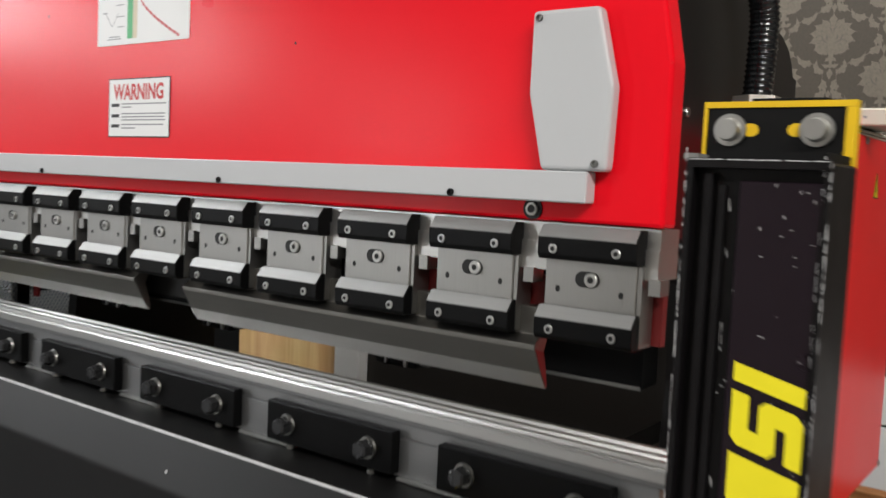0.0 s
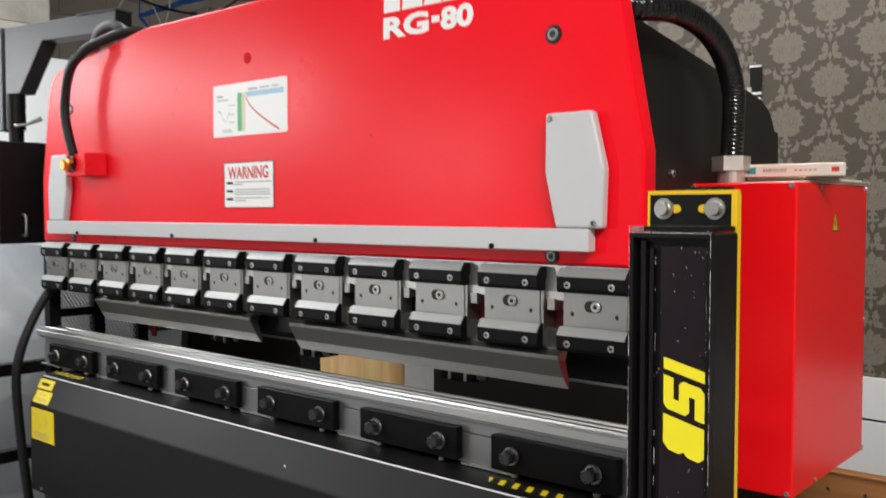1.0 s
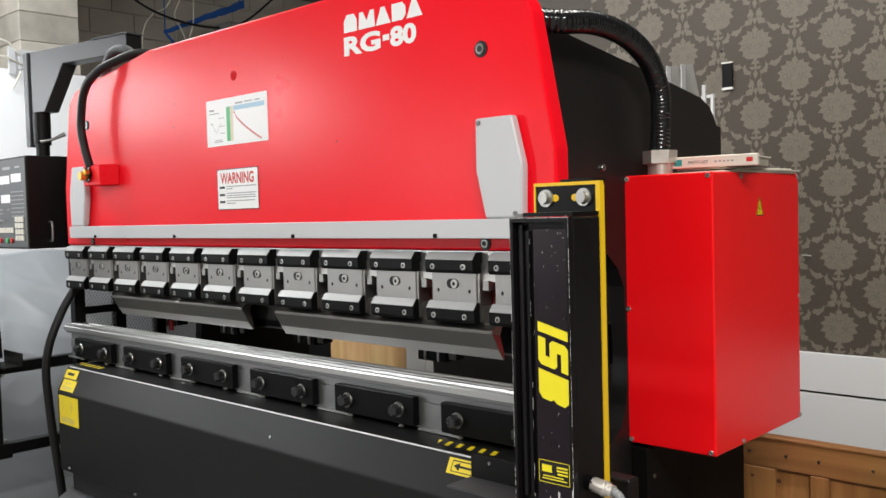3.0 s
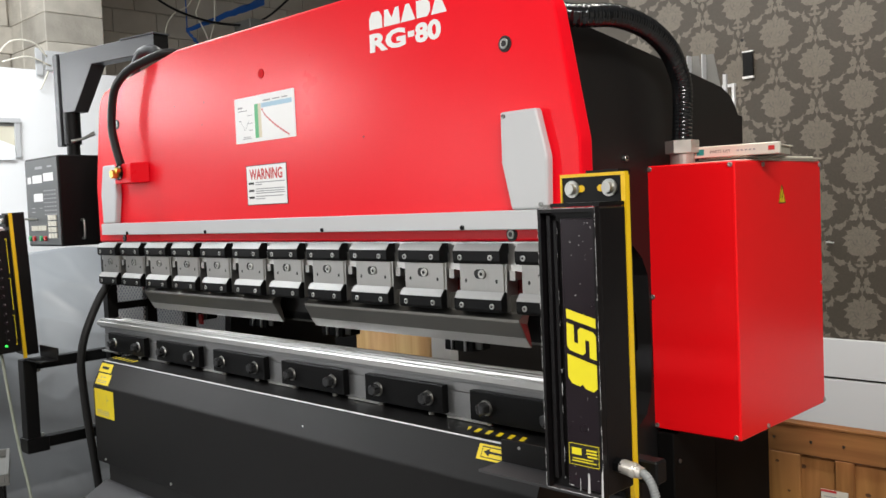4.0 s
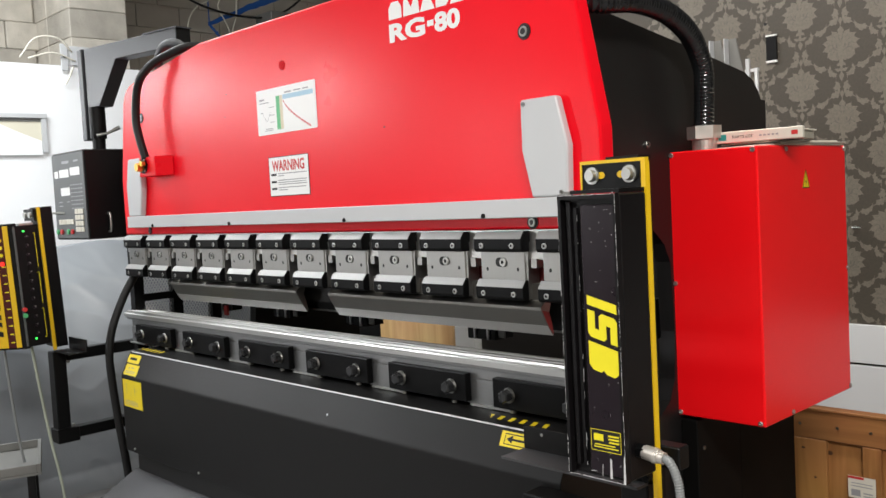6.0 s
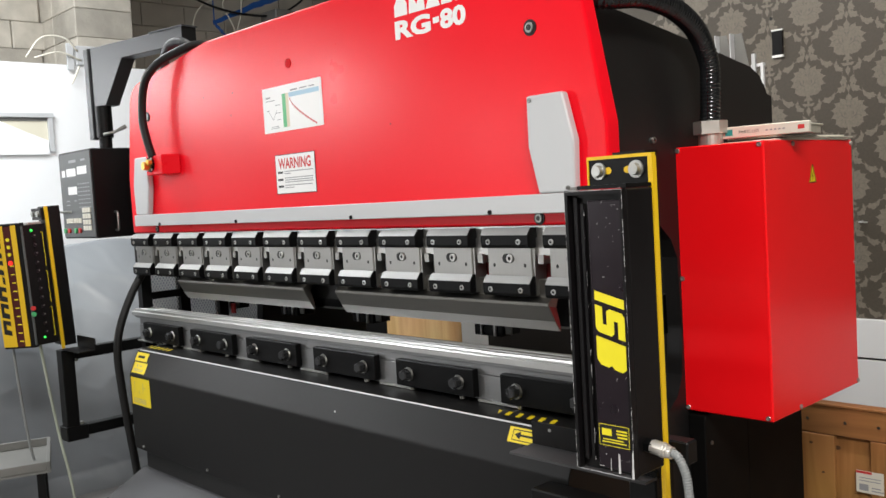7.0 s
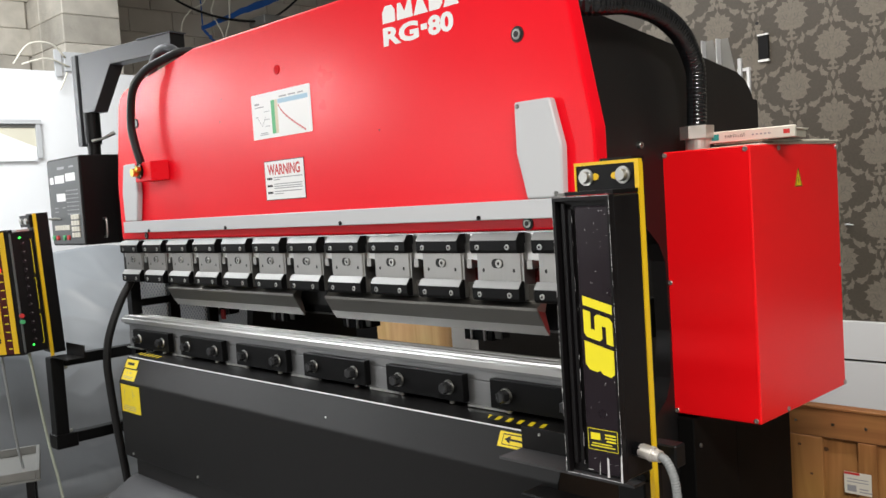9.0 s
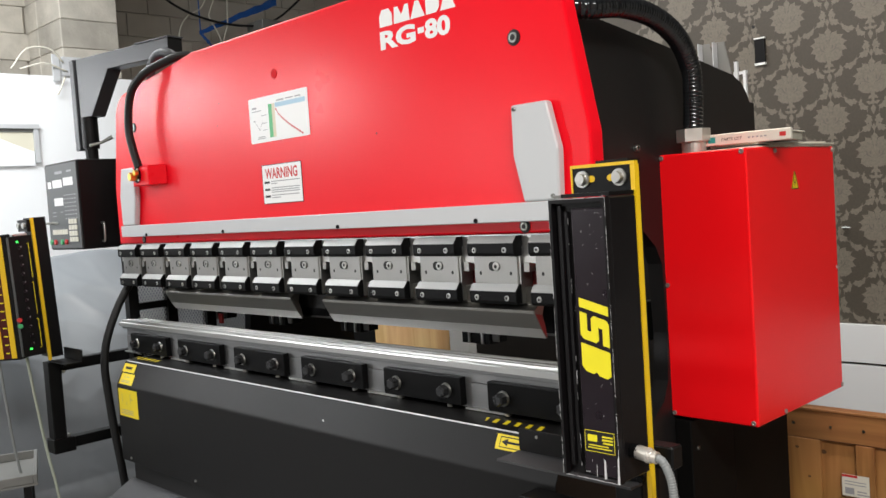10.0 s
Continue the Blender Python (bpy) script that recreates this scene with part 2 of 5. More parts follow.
def sweep(bm, pts, radius, n=12, steps=10, ribs=0, rib=0.0):
    """A tube along a smooth path; ribs: rings per metre that stand out by rib."""
    path = smooth_path(pts, steps)
    if ribs:
        fine, total = [], 0.0
        for a, b in zip(path, path[1:]):
            k = max(1, int((b - a).length * ribs * 4))
            fine += [a.lerp(b, i / k) for i in range(k)]
        path = fine + [path[-1]]
    rings, up, run = [], Vector((0, 0, 1)), 0.0
    for i, p in enumerate(path):
        d = (path[min(i + 1, len(path) - 1)] - path[max(i - 1, 0)]).normalized()
        side = d.cross(up)
        side = side.normalized() if side.length > 1e-3 else Vector((1, 0, 0))
        up = side.cross(d).normalized()
        run += (p - path[i - 1]).length if i else 0
        r = radius + (rib * (0.5 + 0.5 * math.cos(run * ribs * 2 * math.pi)) if ribs else 0)
        rings.append([bm.verts.new(p + r * (math.cos(q) * side + math.sin(q) * up)) for q in [2 * math.pi * j / n for j in range(n)]])
    for a, b in zip(rings, rings[1:]):
        for j in range(n):
            bm.faces.new((a[j], a[(j + 1) % n], b[(j + 1) % n], b[j]))
    bm.faces.new(list(reversed(rings[0])))
    bm.faces.new(rings[-1])
    return bm


def socket_screw(bm, p, r, depth, axis="-y", n=14):
    """A cap screw whose round head has a hexagonal hole; p: centre of the seat; it stands out along axis."""
    prof = [(r, 0), (r, depth * 0.8), (r * 0.88, depth), (r * 0.55, depth), (r * 0.5, depth * 0.35), (0.0, depth * 0.3)]
    turn = {"-y": lambda x, y, z: (x, -z, y), "x": lambda x, y, z: (z, x, y), "z": lambda x, y, z: (x, y, z)}[axis]
    rings = []
    for q, h in prof[:-1]:
        rings.append([bm.verts.new(Vector(p) + Vector(turn(q * math.cos(2 * math.pi * i / n), q * math.sin(2 * math.pi * i / n), h))) for i in range(n)])
    fs = []
    for a, b in zip(rings, rings[1:]):
        fs += [bm.faces.new((a[i], a[(i + 1) % n], b[(i + 1) % n], b[i])) for i in range(n)]
    fs.append(bm.faces.new(rings[-1]))
    bmesh.ops.recalc_face_normals(bm, faces=fs)
    return bm


def hex_bolt(bm, p, r, depth, washer=0.0):
    """A hexagon bolt standing out towards -y."""
    x, y, z = p
    if washer:
        rod(bm, (x, y, z), (x, y - 0.003, z), washer, n=20)
        y -= 0.003
    rod(bm, (x, y, z), (x, y - depth * 0.85, z), r, n=6)
    rod(bm, (x, y - depth * 0.85, z), (x, y - depth, z), r * 0.98, r * 0.8, n=6)
    return bm


def disc(p, r, n=10):
    """A flat round spot facing -y."""
    bm = bmesh.new()
    flat(bm, p, X, Z, [(r * math.cos(2 * math.pi * i / n), r * math.sin(2 * math.pi * i / n)) for i in range(n)])
    return bm


def lettering(words, size, origin, right, up, material, parent, name="lettering", sx=1.0, bold=0.0, depth=0.0004, align="LEFT"):
    """Words in the built-in font as a thin mesh, from origin, along right and up."""
    cu = bpy.data.curves.new(name, "FONT")
    cu.body, cu.size, cu.offset, cu.extrude, cu.resolution_u, cu.align_x = words, 1.0, bold, 0.0, 3, align
    tmp = bpy.data.objects.new("tmp", cu)
    scene.collection.objects.link(tmp)
    bpy.context.view_layer.update()
    me = bpy.data.meshes.new_from_object(tmp.evaluated_get(bpy.context.evaluated_depsgraph_get()))
    bpy.data.objects.remove(tmp)
    right, up = Vector(right).normalized(), Vector(up).normalized()
    out = right.cross(up)
    bm = bmesh.new()
    bm.from_mesh(me)
    bpy.data.meshes.remove(me)
    for v in bm.verts:
        v.co = Vector(origin) + right * (v.co.x * size * sx) + up * (v.co.y * size) + out * depth
    return part(name, bm, material, parent)


def flat(bm, origin, right, up, pts):
    """A flat polygon of (a, b) points in the plane of right and up."""
    o, r, u = Vector(origin), Vector(right).normalized(), Vector(up).normalized()
    f = bm.faces.new([bm.verts.new(o + r * a + u * b) for a, b in pts])
    return f


def bars(rows, origin, right, up, lift=0.0):
    """Thin flat bars (a0, a1, b0, b1) in the plane of right and up."""
    bm = bmesh.new()
    o = Vector(origin) + Vector(right).cross(Vector(up)).normalized() * lift
    for a0, a1, b0, b1 in rows:
        flat(bm, o, right, up, [(a0, b0), (a1, b0), (a1, b1), (a0, b1)])
    return bm




# ---- room ----
def room():
    tagged(part("floor", boxes((-9, 5, -6, 6, -0.1, 0)), CONCRETE), "grey concrete workshop floor", "floor", kind="structure")
    tagged(part("ceiling", boxes((-9, 5, -6, 6, 3.7, 3.8)), CEIL), "dark unfinished workshop ceiling", "ceiling", kind="structure")
    tagged(part("wall_east", boxes((4.9, 5.0, -6, 2.0, 0, 3.7)), DARKWALL), "painted block side wall", "wall", kind="structure")
    tagged(part("wall_south", boxes((-9, 4.9, -6, -5.9, 0, 3.7)), DARKWALL), "painted block wall behind the camera", "wall", kind="structure")
    tagged(part("wall_north", boxes((-3.2, 5.0, 2.14, 2.26, 0, 3.7)), PAPER), "brown damask wallpapered wall", "wall", kind="structure")
    tagged(part("wall_far", boxes((-9, -3.2, 4.6, 4.7, 0, 3.7)), DARKWALL), "dim block wall of the space behind", "wall", kind="structure")
    tagged(part("wall_return", boxes((-3.3, -3.2, 2.26, 4.6, 0, 3.7)), DARKWALL), "dim side wall of the space behind", "wall", kind="structure")
    tagged(part("wall_store", boxes((-6.1, -6.0, -6, 4.7, 0, 3.7)), DARKWALL), "dim far wall above the partition", "wall", kind="structure")


room()


def press_brake():
    pb = thing("press_brake", (-1.1, 0.5, 0), "red and charcoal hydraulic press brake with steel tooling", "press brake")
    # front panel of the upper beam
    half = [(1.204, 1.43), (1.204, 1.655), (1.147, 1.955), (1.136, 1.982), (1.116, 2.008), (1.085, 2.026), (1.04, 2.036), (0.5, 2.107)]
    out = [(-1.1 + a, b) for a, b in half] + [(-1.1 - a, b) for a, b in reversed(half)]
    panel = part("front_panel", prism(bmesh.new(), out, "y", 0.005, 0.052, bevel=0.006, seg=2), RED, pb, "glossy red painted upper beam panel")
    part("beam_core", boxes((-2.12, -0.08, 0.09, 0.26, 1.44, 1.94)), FRAME, pb)
    part("holder_rail", boxes((-2.3, 0.1, 0.012, 0.075, 1.40, 1.4285), (-2.3, 0.1, 0.008, 0.075, 1.358, 1.40)), STEEL, pb, "ground steel tool holder rail")
    part("inner_plate", boxes((-0.38, 0.095, 0.045, 0.06, 1.262, 1.345)), DARKRED, pb, "dark red plate behind the clamps")
    part("ram_plate", boxes((-1.98, -0.42, 0.062, 0.086, 1.205, 1.357)), FRAME, pb, "dark plate behind the punches")
    part("trim_strip", boxes((-2.217, 0.0, -0.025, 0.0035, 1.459, 1.504), bevel=0.002), TRIM, pb, "light grey trim strip")
    for x in (-1.996, -1.427, -0.787, -0.233):
        part("trim_screw", socket_screw(bmesh.new(), (x, -0.025, 1.4655), 0.006, 0.004), OXIDE, pb)
    # end covers, mirrored
    cov = [(-0.103, 1.733), (0.003, 1.733), (0.031, 1.622), (0.027, 1.5045), (-0.078, 1.5045), (-0.104, 1.614)]
    part("end_cover", prism(bmesh.new(), cov, "y", -0.022, 0.0035, bevel=0.0065, seg=3), TRIM, pb, "light grey end cover")
    cov2 = [(-2.18 - x, z) for x, z in cov]
    part("end_cover", prism(bmesh.new(), cov2, "y", -0.022, 0.0035, bevel=0.0065, seg=3), TRIM, pb, "light grey end cover")
    for x, z in ((-0.091, 1.722), (0.010, 1.515)):
        part("cover_screw", socket_screw(bmesh.new(), (x, -0.022, z), 0.0055, 0.004), SCREW, pb)
    # recessed bolts, with black discs painting the shade of recess and socket
    for x, z, r in ((-0.100, 1.893, 0.019), (-0.101, 1.447, 0.016), (-2.09, 1.89, 0.019), (-2.08, 1.445, 0.014)):
        bm = bmesh.new()
        rod(bm, (x, 0.006, z), (x, 0.0025, z), r, n=24)
        b = part("recessed_bolt", bm, INK_SHADE, pb)
        part("bolt_head", socket_screw(bmesh.new(), (x, 0.002, z), r * 0.66, 0.003), BOLTGREY, b)
        part("bolt_shade", disc((x, -0.0016, z), r * 0.40), INK_SHADE, b)
    bm = bmesh.new()
    rod(bm, (-1.096, 0.008, 1.956), (-1.096, 0.003, 1.956), 0.015, n=24)
    part("plugged_hole", bm, principled("deep_red_plug", (0.62, 0.004, 0.009), 0.6, spec=0.05), pb)
    for x, z in ((-1.64, 1.912), (-1.44, 1.905), (-1.46, 1.83), (-0.62, 1.72)):
        part("speck", disc((x, 0.0044, z), 0.0028, 8), INK_SHADE, pb)
    # side frames, with a rounded throat
    def side(x0, x1, name):
        prof = [(0.09, 0.55), (0.09, 0.97), (0.40, 0.90), (0.455, 0.935), (0.482, 0.99), (0.492, 1.12), (0.482, 1.31), (0.455, 1.36), (0.40, 1.405), (0.09, 1.44), (0.09, 1.965), (0.145, 1.962),
                (0.62, 1.893), (0.80, 1.864), (0.93, 1.843), (0.985, 1.82), (1.015, 1.79), (1.032, 1.764), (1.060, 1.762), (1.060, 0.02), (0.3, 0.02), (0.3, 0.55)]
        return part(name, prism(bmesh.new(), prof, "x", x0, x1), FRAME, pb, "charcoal painted side frame with a rounded throat")
    side(-0.075, -0.03, "side_frame")
    side(-2.17, -2.125, "side_frame")
    part("frame_screw", socket_screw(bmesh.new(), (-0.03, 0.383, 1.624), 0.009, 0.010, "x"), BOLTGREY, pb)
    part("rear_cover", boxes((-2.12, -0.08, 0.28, 0.30, 1.30, 1.93)), FRAME, pb)
    part("top_cover", prism(bmesh.new(), [(0.3, 1.90), (0.62, 1.87), (1.0, 1.78), (1.0, 1.76), (0.62, 1.85), (0.3, 1.88)], "x", -2.12, -0.08), FRAME, pb)
    # table with die rail and sloped apron
    part("die_rail", boxes((-2.33, 0.12, 0.012, 0.085, 0.980, 1.0455), (-2.33, 0.12, 0.0145, 0.085, 1.0465, 1.0715), bevel=0.0008), RAIL, pb, "ground steel die rail")
    ap = [(0.10, 0.974), (-0.083, 0.974), (-0.0870, 0.9736), (-0.0900, 0.9726), (-0.0922, 0.9708), (-0.0938, 0.9684), (-0.1338, 0.889), (-0.1358, 0.884), (-0.1365, 0.879), (-0.1365, 0.586), (0.10, 0.586)]
    part("apron", prism(bmesh.new(), ap, "x", -2.130, 0.06, bevel=0.0012), APRON, pb, "charcoal painted table apron with a sloped upper face")
    # The strip paints the highlight that runs along the rounded fold.
    part("fold_highlight", prism(bmesh.new(), [(-0.0897, 0.9732), (-0.0930, 0.9708), (-0.0922, 0.9698), (-0.0890, 0.9722)], "x", -2.12, 0.05), WEAR_HIGHLIGHT, pb, "pale strip painting the highlight along the apron fold")
    bm = bmesh.new()
    prism(bm, [(-0.105, 0.505), (-0.115, 0.503), (-0.30, 0.405), (-0.30, 0.03), (0.3, 0.03), (0.3, 0.505)], "x", -2.12, 0.02)
    part("base_cover", bm, principled("grey_base_paint", (0.055, 0.056, 0.06), 0.45), pb, "grey base cover with bolts")
    part("paint_chip", disc((-0.793, -0.1245, 0.9135), 0.0035, 8), WEAR_HIGHLIGHT, pb)
    part("recess_panel", boxes((-2.10, 0.02, -0.105, -0.07, 0.506, 0.587)), FRAME, pb)
    for x in (-2.05, -1.55, -1.1, -0.6, -0.2):
        part("apron_bolt", hex_bolt(bmesh.new(), (x, -0.1370, 0.603), 0.005, 0.005), ZINC, pb)
    part("table_body", boxes((-2.2, 0.0, 0.12, 0.17, 0.35, 0.972)), FRAME, pb)
    part("rear_shelf", boxes((-2.1, -0.1, 0.2, 0.55, 0.66, 0.68), (-2.1, -1.95, 0.55, 1.25, 0.66, 0.68), (-1.22, -1.1, 0.55, 1.25, 0.66, 0.68), (-0.3, -0.1, 0.55, 1.25, 0.66, 0.68)), MATT, pb, "black rear shelf frame")
    for x in (-0.32,):
        part("gauge_rail", boxes((x - 0.04, x + 0.04, 0.18, 1.2, 0.80, 0.85)), BLACK, pb)
    # clamps along the upper beam
    for i in range(12):
        clamp(pb, 0.003 - 0.2 * i)
    # clamp plates along the die rail
    for i in range(6):
        x0 = -2.245 + 0.4 * i
        die_plate(pb, x0, x0 + 0.306)
    return pb


def clamp(pb, xc):
    """A punch holder: plate with a slotted screw between two chamfered black clamping caps."""
    body = part("punch_clamp", boxes((xc - 0.072, xc + 0.072, -0.004, 0.03, 1.303, 1.40), bevel=0.0015), STEEL_V, pb, "ground steel punch clamp with black caps")
    for z0, z1, name in ((1.377, 1.426, "upper_cap"), (1.260, 1.3085, "lower_cap")):
        bm = bmesh.new()
        prism(bm, [(0.02, z0), (-0.017, z0), (-0.022, z0 + 0.007), (-0.022, z1 - 0.0165), (-0.009, z1), (0.02, z1)], "x", xc - 0.0775, xc + 0.0775, bevel=0.0012)
        cap = part(name, bm, OXIDE, body, "black oxide clamping cap")
        bm = bmesh.new()
        prism(bm, [(-0.0226, z1 - 0.0162), (-0.0094, z1 + 0.0006), (-0.009, z1 - 0.001), (-0.022, z1 - 0.0175)], "x", xc - 0.076, xc + 0.076)
        part("bright_chamfer", bm, BRIGHT, body, "bright ground chamfer")
        for dx in (-0.051, 0.048):
            part("cap_screw", socket_screw(bmesh.new(), (xc + dx, -0.0218, z0 + 0.0155), 0.0068, 0.003), ZINC, body)
            # A black disc paints the shade inside the hexagon socket.
            part("socket_shade", disc((xc + dx, -0.0252, z0 + 0.0155), 0.0036), INK_SHADE, body)
    bm = bmesh.new()
    pts = []
    for k in range(9):
        a = math.pi / 2 + math.pi * k / 8
        pts.append((-0.011 + 0.0115 * math.cos(a), 0.0115 * math.sin(a)))
    for k in range(9):
        a = -math.pi / 2 + math.pi * k / 8
        pts.append((0.005 + 0.0115 * math.cos(a), 0.0115 * math.sin(a)))
    flat(bm, (xc, -0.0046, 1.351), X, Z, pts)
    # The slot is a flat black shape, its inner shade done by colour.
    part("slot", bm, INK_SHADE, body)
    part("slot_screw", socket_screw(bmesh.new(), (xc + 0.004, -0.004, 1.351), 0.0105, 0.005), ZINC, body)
    part("socket_shade", disc((xc + 0.004, -0.0093, 1.351), 0.0046), INK_SHADE, body)
    bm = bmesh.new()
    for dx in (-0.05, 0.05):
        bm = bmesh.new()
        flat(bm, (xc + dx, -0.0046, 1.334), X, Z, [(0.004 * math.cos(2 * math.pi * k / 12), 0.005 * math.sin(2 * math.pi * k / 12)) for k in range(12)])
        # Flat black dot for the shade inside the pin hole.
        part("pin_hole", bm, INK_SHADE, body)
    part("spacer_tab", boxes((xc + 0.088, xc + 0.105, 0.0, 0.03, 1.338, 1.36)), STEEL_V, body)
    part("side_cheek", boxes((xc + 0.0725, xc + 0.079, -0.001, 0.04, 1.262, 1.376)), STEEL_V, body)


def die_plate(pb, x0, x1):
    """A black clamp plate held to the die rail by two hexagon bolts with washers."""
    ob = part("die_clamp_plate", boxes((x0, x1, -0.012, 0.010, 0.987, 1.061), bevel=0.002), OXIDE, pb, "black die clamp plate with two bolts")
    for x in (x0 + 0.054, x0 + 0.252):
        b = part("bolt", hex_bolt(bmesh.new(), (x, -0.0155, 1.023), 0.0165, 0.022), BOLT, ob)
        bm = bmesh.new()
        rod(bm, (x, -0.012, 1.023), (x, -0.0155, 1.023), 0.020, 0.0185, n=24)
        part("washer", bm, BOLTGREY, b, "grey steel washer")
        bm = bmesh.new()
        rod(bm, (x + 0.006, -0.006, 0.9795), (x + 0.006, -0.006, 0.9865), 0.008, n=14)
        part("packing_washer", bm, BOLTGREY, ob)
    part("wedge", boxes((x0 - 0.093, x0 + 0.06, 0.0015, 0.0105, 0.9765, 0.9815)), ZINC, ob, "bright strip under the rail")


press_brake()


def punch(x0, x1, end):
    p = thing("punch", ((x0 + x1) / 2, 0.03, 1.17), "dark hardened steel bending punch held in the clamps", "punch", "punches")
    prof = [(0.012, 1.30), (0.012, 1.258), (-0.006, 1.245), (-0.006, 1.238), (0.018, 1.196), (0.034, 1.174), (0.038, 1.174), (0.034, 1.200), (0.024, 1.232), (0.034, 1.258), (0.034, 1.30)]
    part("blade", prism(bmesh.new(), prof, "x", x0, x1, bevel=0.0006), PUNCH, p)
    part("ground_edge", prism(bmesh.new(), [(0.0160, 1.1985), (0.0330, 1.1735), (0.0345, 1.1735), (0.0185, 1.2005)], "x", x0 + 0.0005, x1 - 0.0005), STEEL, p, "bright ground bending edge")
    part("end_paint", prism(bmesh.new(), [(-0.002, 1.238), (0.0195, 1.198), (0.0335, 1.178), (0.036, 1.178), (0.032, 1.2), (0.022, 1.232)], "x", x1 + 0.0002, x1 + 0.001), end, p, "painted end face")


punch(-0.915, -0.080, DARKRED)
punch(-1.922, -1.083, PUNCH)


def die(x0, x1):
    d = thing("bending_die", ((x0 + x1) / 2, 0.045, 1.062), "bright ground steel multi vee bending die on the die rail", "die")
    prof = [(0.000, 1.0835), (0.000, 1.098), (0.003, 1.101), (0.0080, 1.101), (0.0080, 1.0955), (0.0120, 1.0955), (0.0120, 1.103), (0.013, 1.1085), (0.024, 1.1085), (0.031, 1.098), (0.038, 1.1085), (0.052, 1.1085), (0.061, 1.095), (0.070, 1.1085), (0.080, 1.1085), (0.083, 1.105), (0.083, 1.0835)]
    part("vee_block", prism(bmesh.new(), prof, "x", x0, x1), DIESTEEL, d)
    part("die_base", boxes((x0 + 0.004, x1, 0.0105, 0.080, 1.0722, 1.0830), bevel=0.001), RAIL, d)
    # Black strips put the shade of the grooves and base seam into colour.
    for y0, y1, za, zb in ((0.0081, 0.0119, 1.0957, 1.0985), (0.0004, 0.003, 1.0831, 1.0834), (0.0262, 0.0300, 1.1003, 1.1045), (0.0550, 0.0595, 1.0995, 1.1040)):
        part("groove_shade", boxes((x0 + 0.002, x1 - 0.001, y0, y1, za, zb)), INK_SHADE, d, "black strip painting the shade in a die groove")
    for i in range(7):
        bm = bmesh.new()
        x = -0.15 - 0.19 * i
        flat(bm, (x, 0.019, 1.1089), X, Y, [(0.009 * math.cos(k), 0.0018 * math.sin(k)) for k in [0.785 * j for j in range(8)]])
        part("oil_spot", bm, GREYINK, d, "dark wear spot on the die")


die(-2.37, 0.14)


# ---- light curtains on their brackets ----
def right_curtain():
    c = thing("light_curtain", (0.33, -0.3, 0.9), "scuffed black safety light curtain on a yellow edged bracket", "light curtain", "light curtains")
    h = part("housing", boxes((0.281, 0.40, -0.372, -0.292, 1.012, 1.502), bevel=0.0025), HOUSING, c, "scuffed black housing")
    # raised rim round the window
    part("rim", boxes((0.281, 0.287, -0.386, -0.3725, 1.012, 1.503), (0.287, 0.40, -0.386, -0.3725, 1.495, 1.503), (0.396, 0.401, -0.386, -0.3725, 1.012, 1.495),
                      (0.296, 0.303, -0.380, -0.3725, 1.03, 1.49), (0.308, 0.314, -0.377, -0.3725, 1.03, 1.48)), HOUSING, h)
    part("window", boxes((0.328, 0.3955, -0.3835, -0.3725, 1.022, 1.484), bevel=0.001), LENS, h, "dark purple tinted window")
    return c, h


c, h = right_curtain()


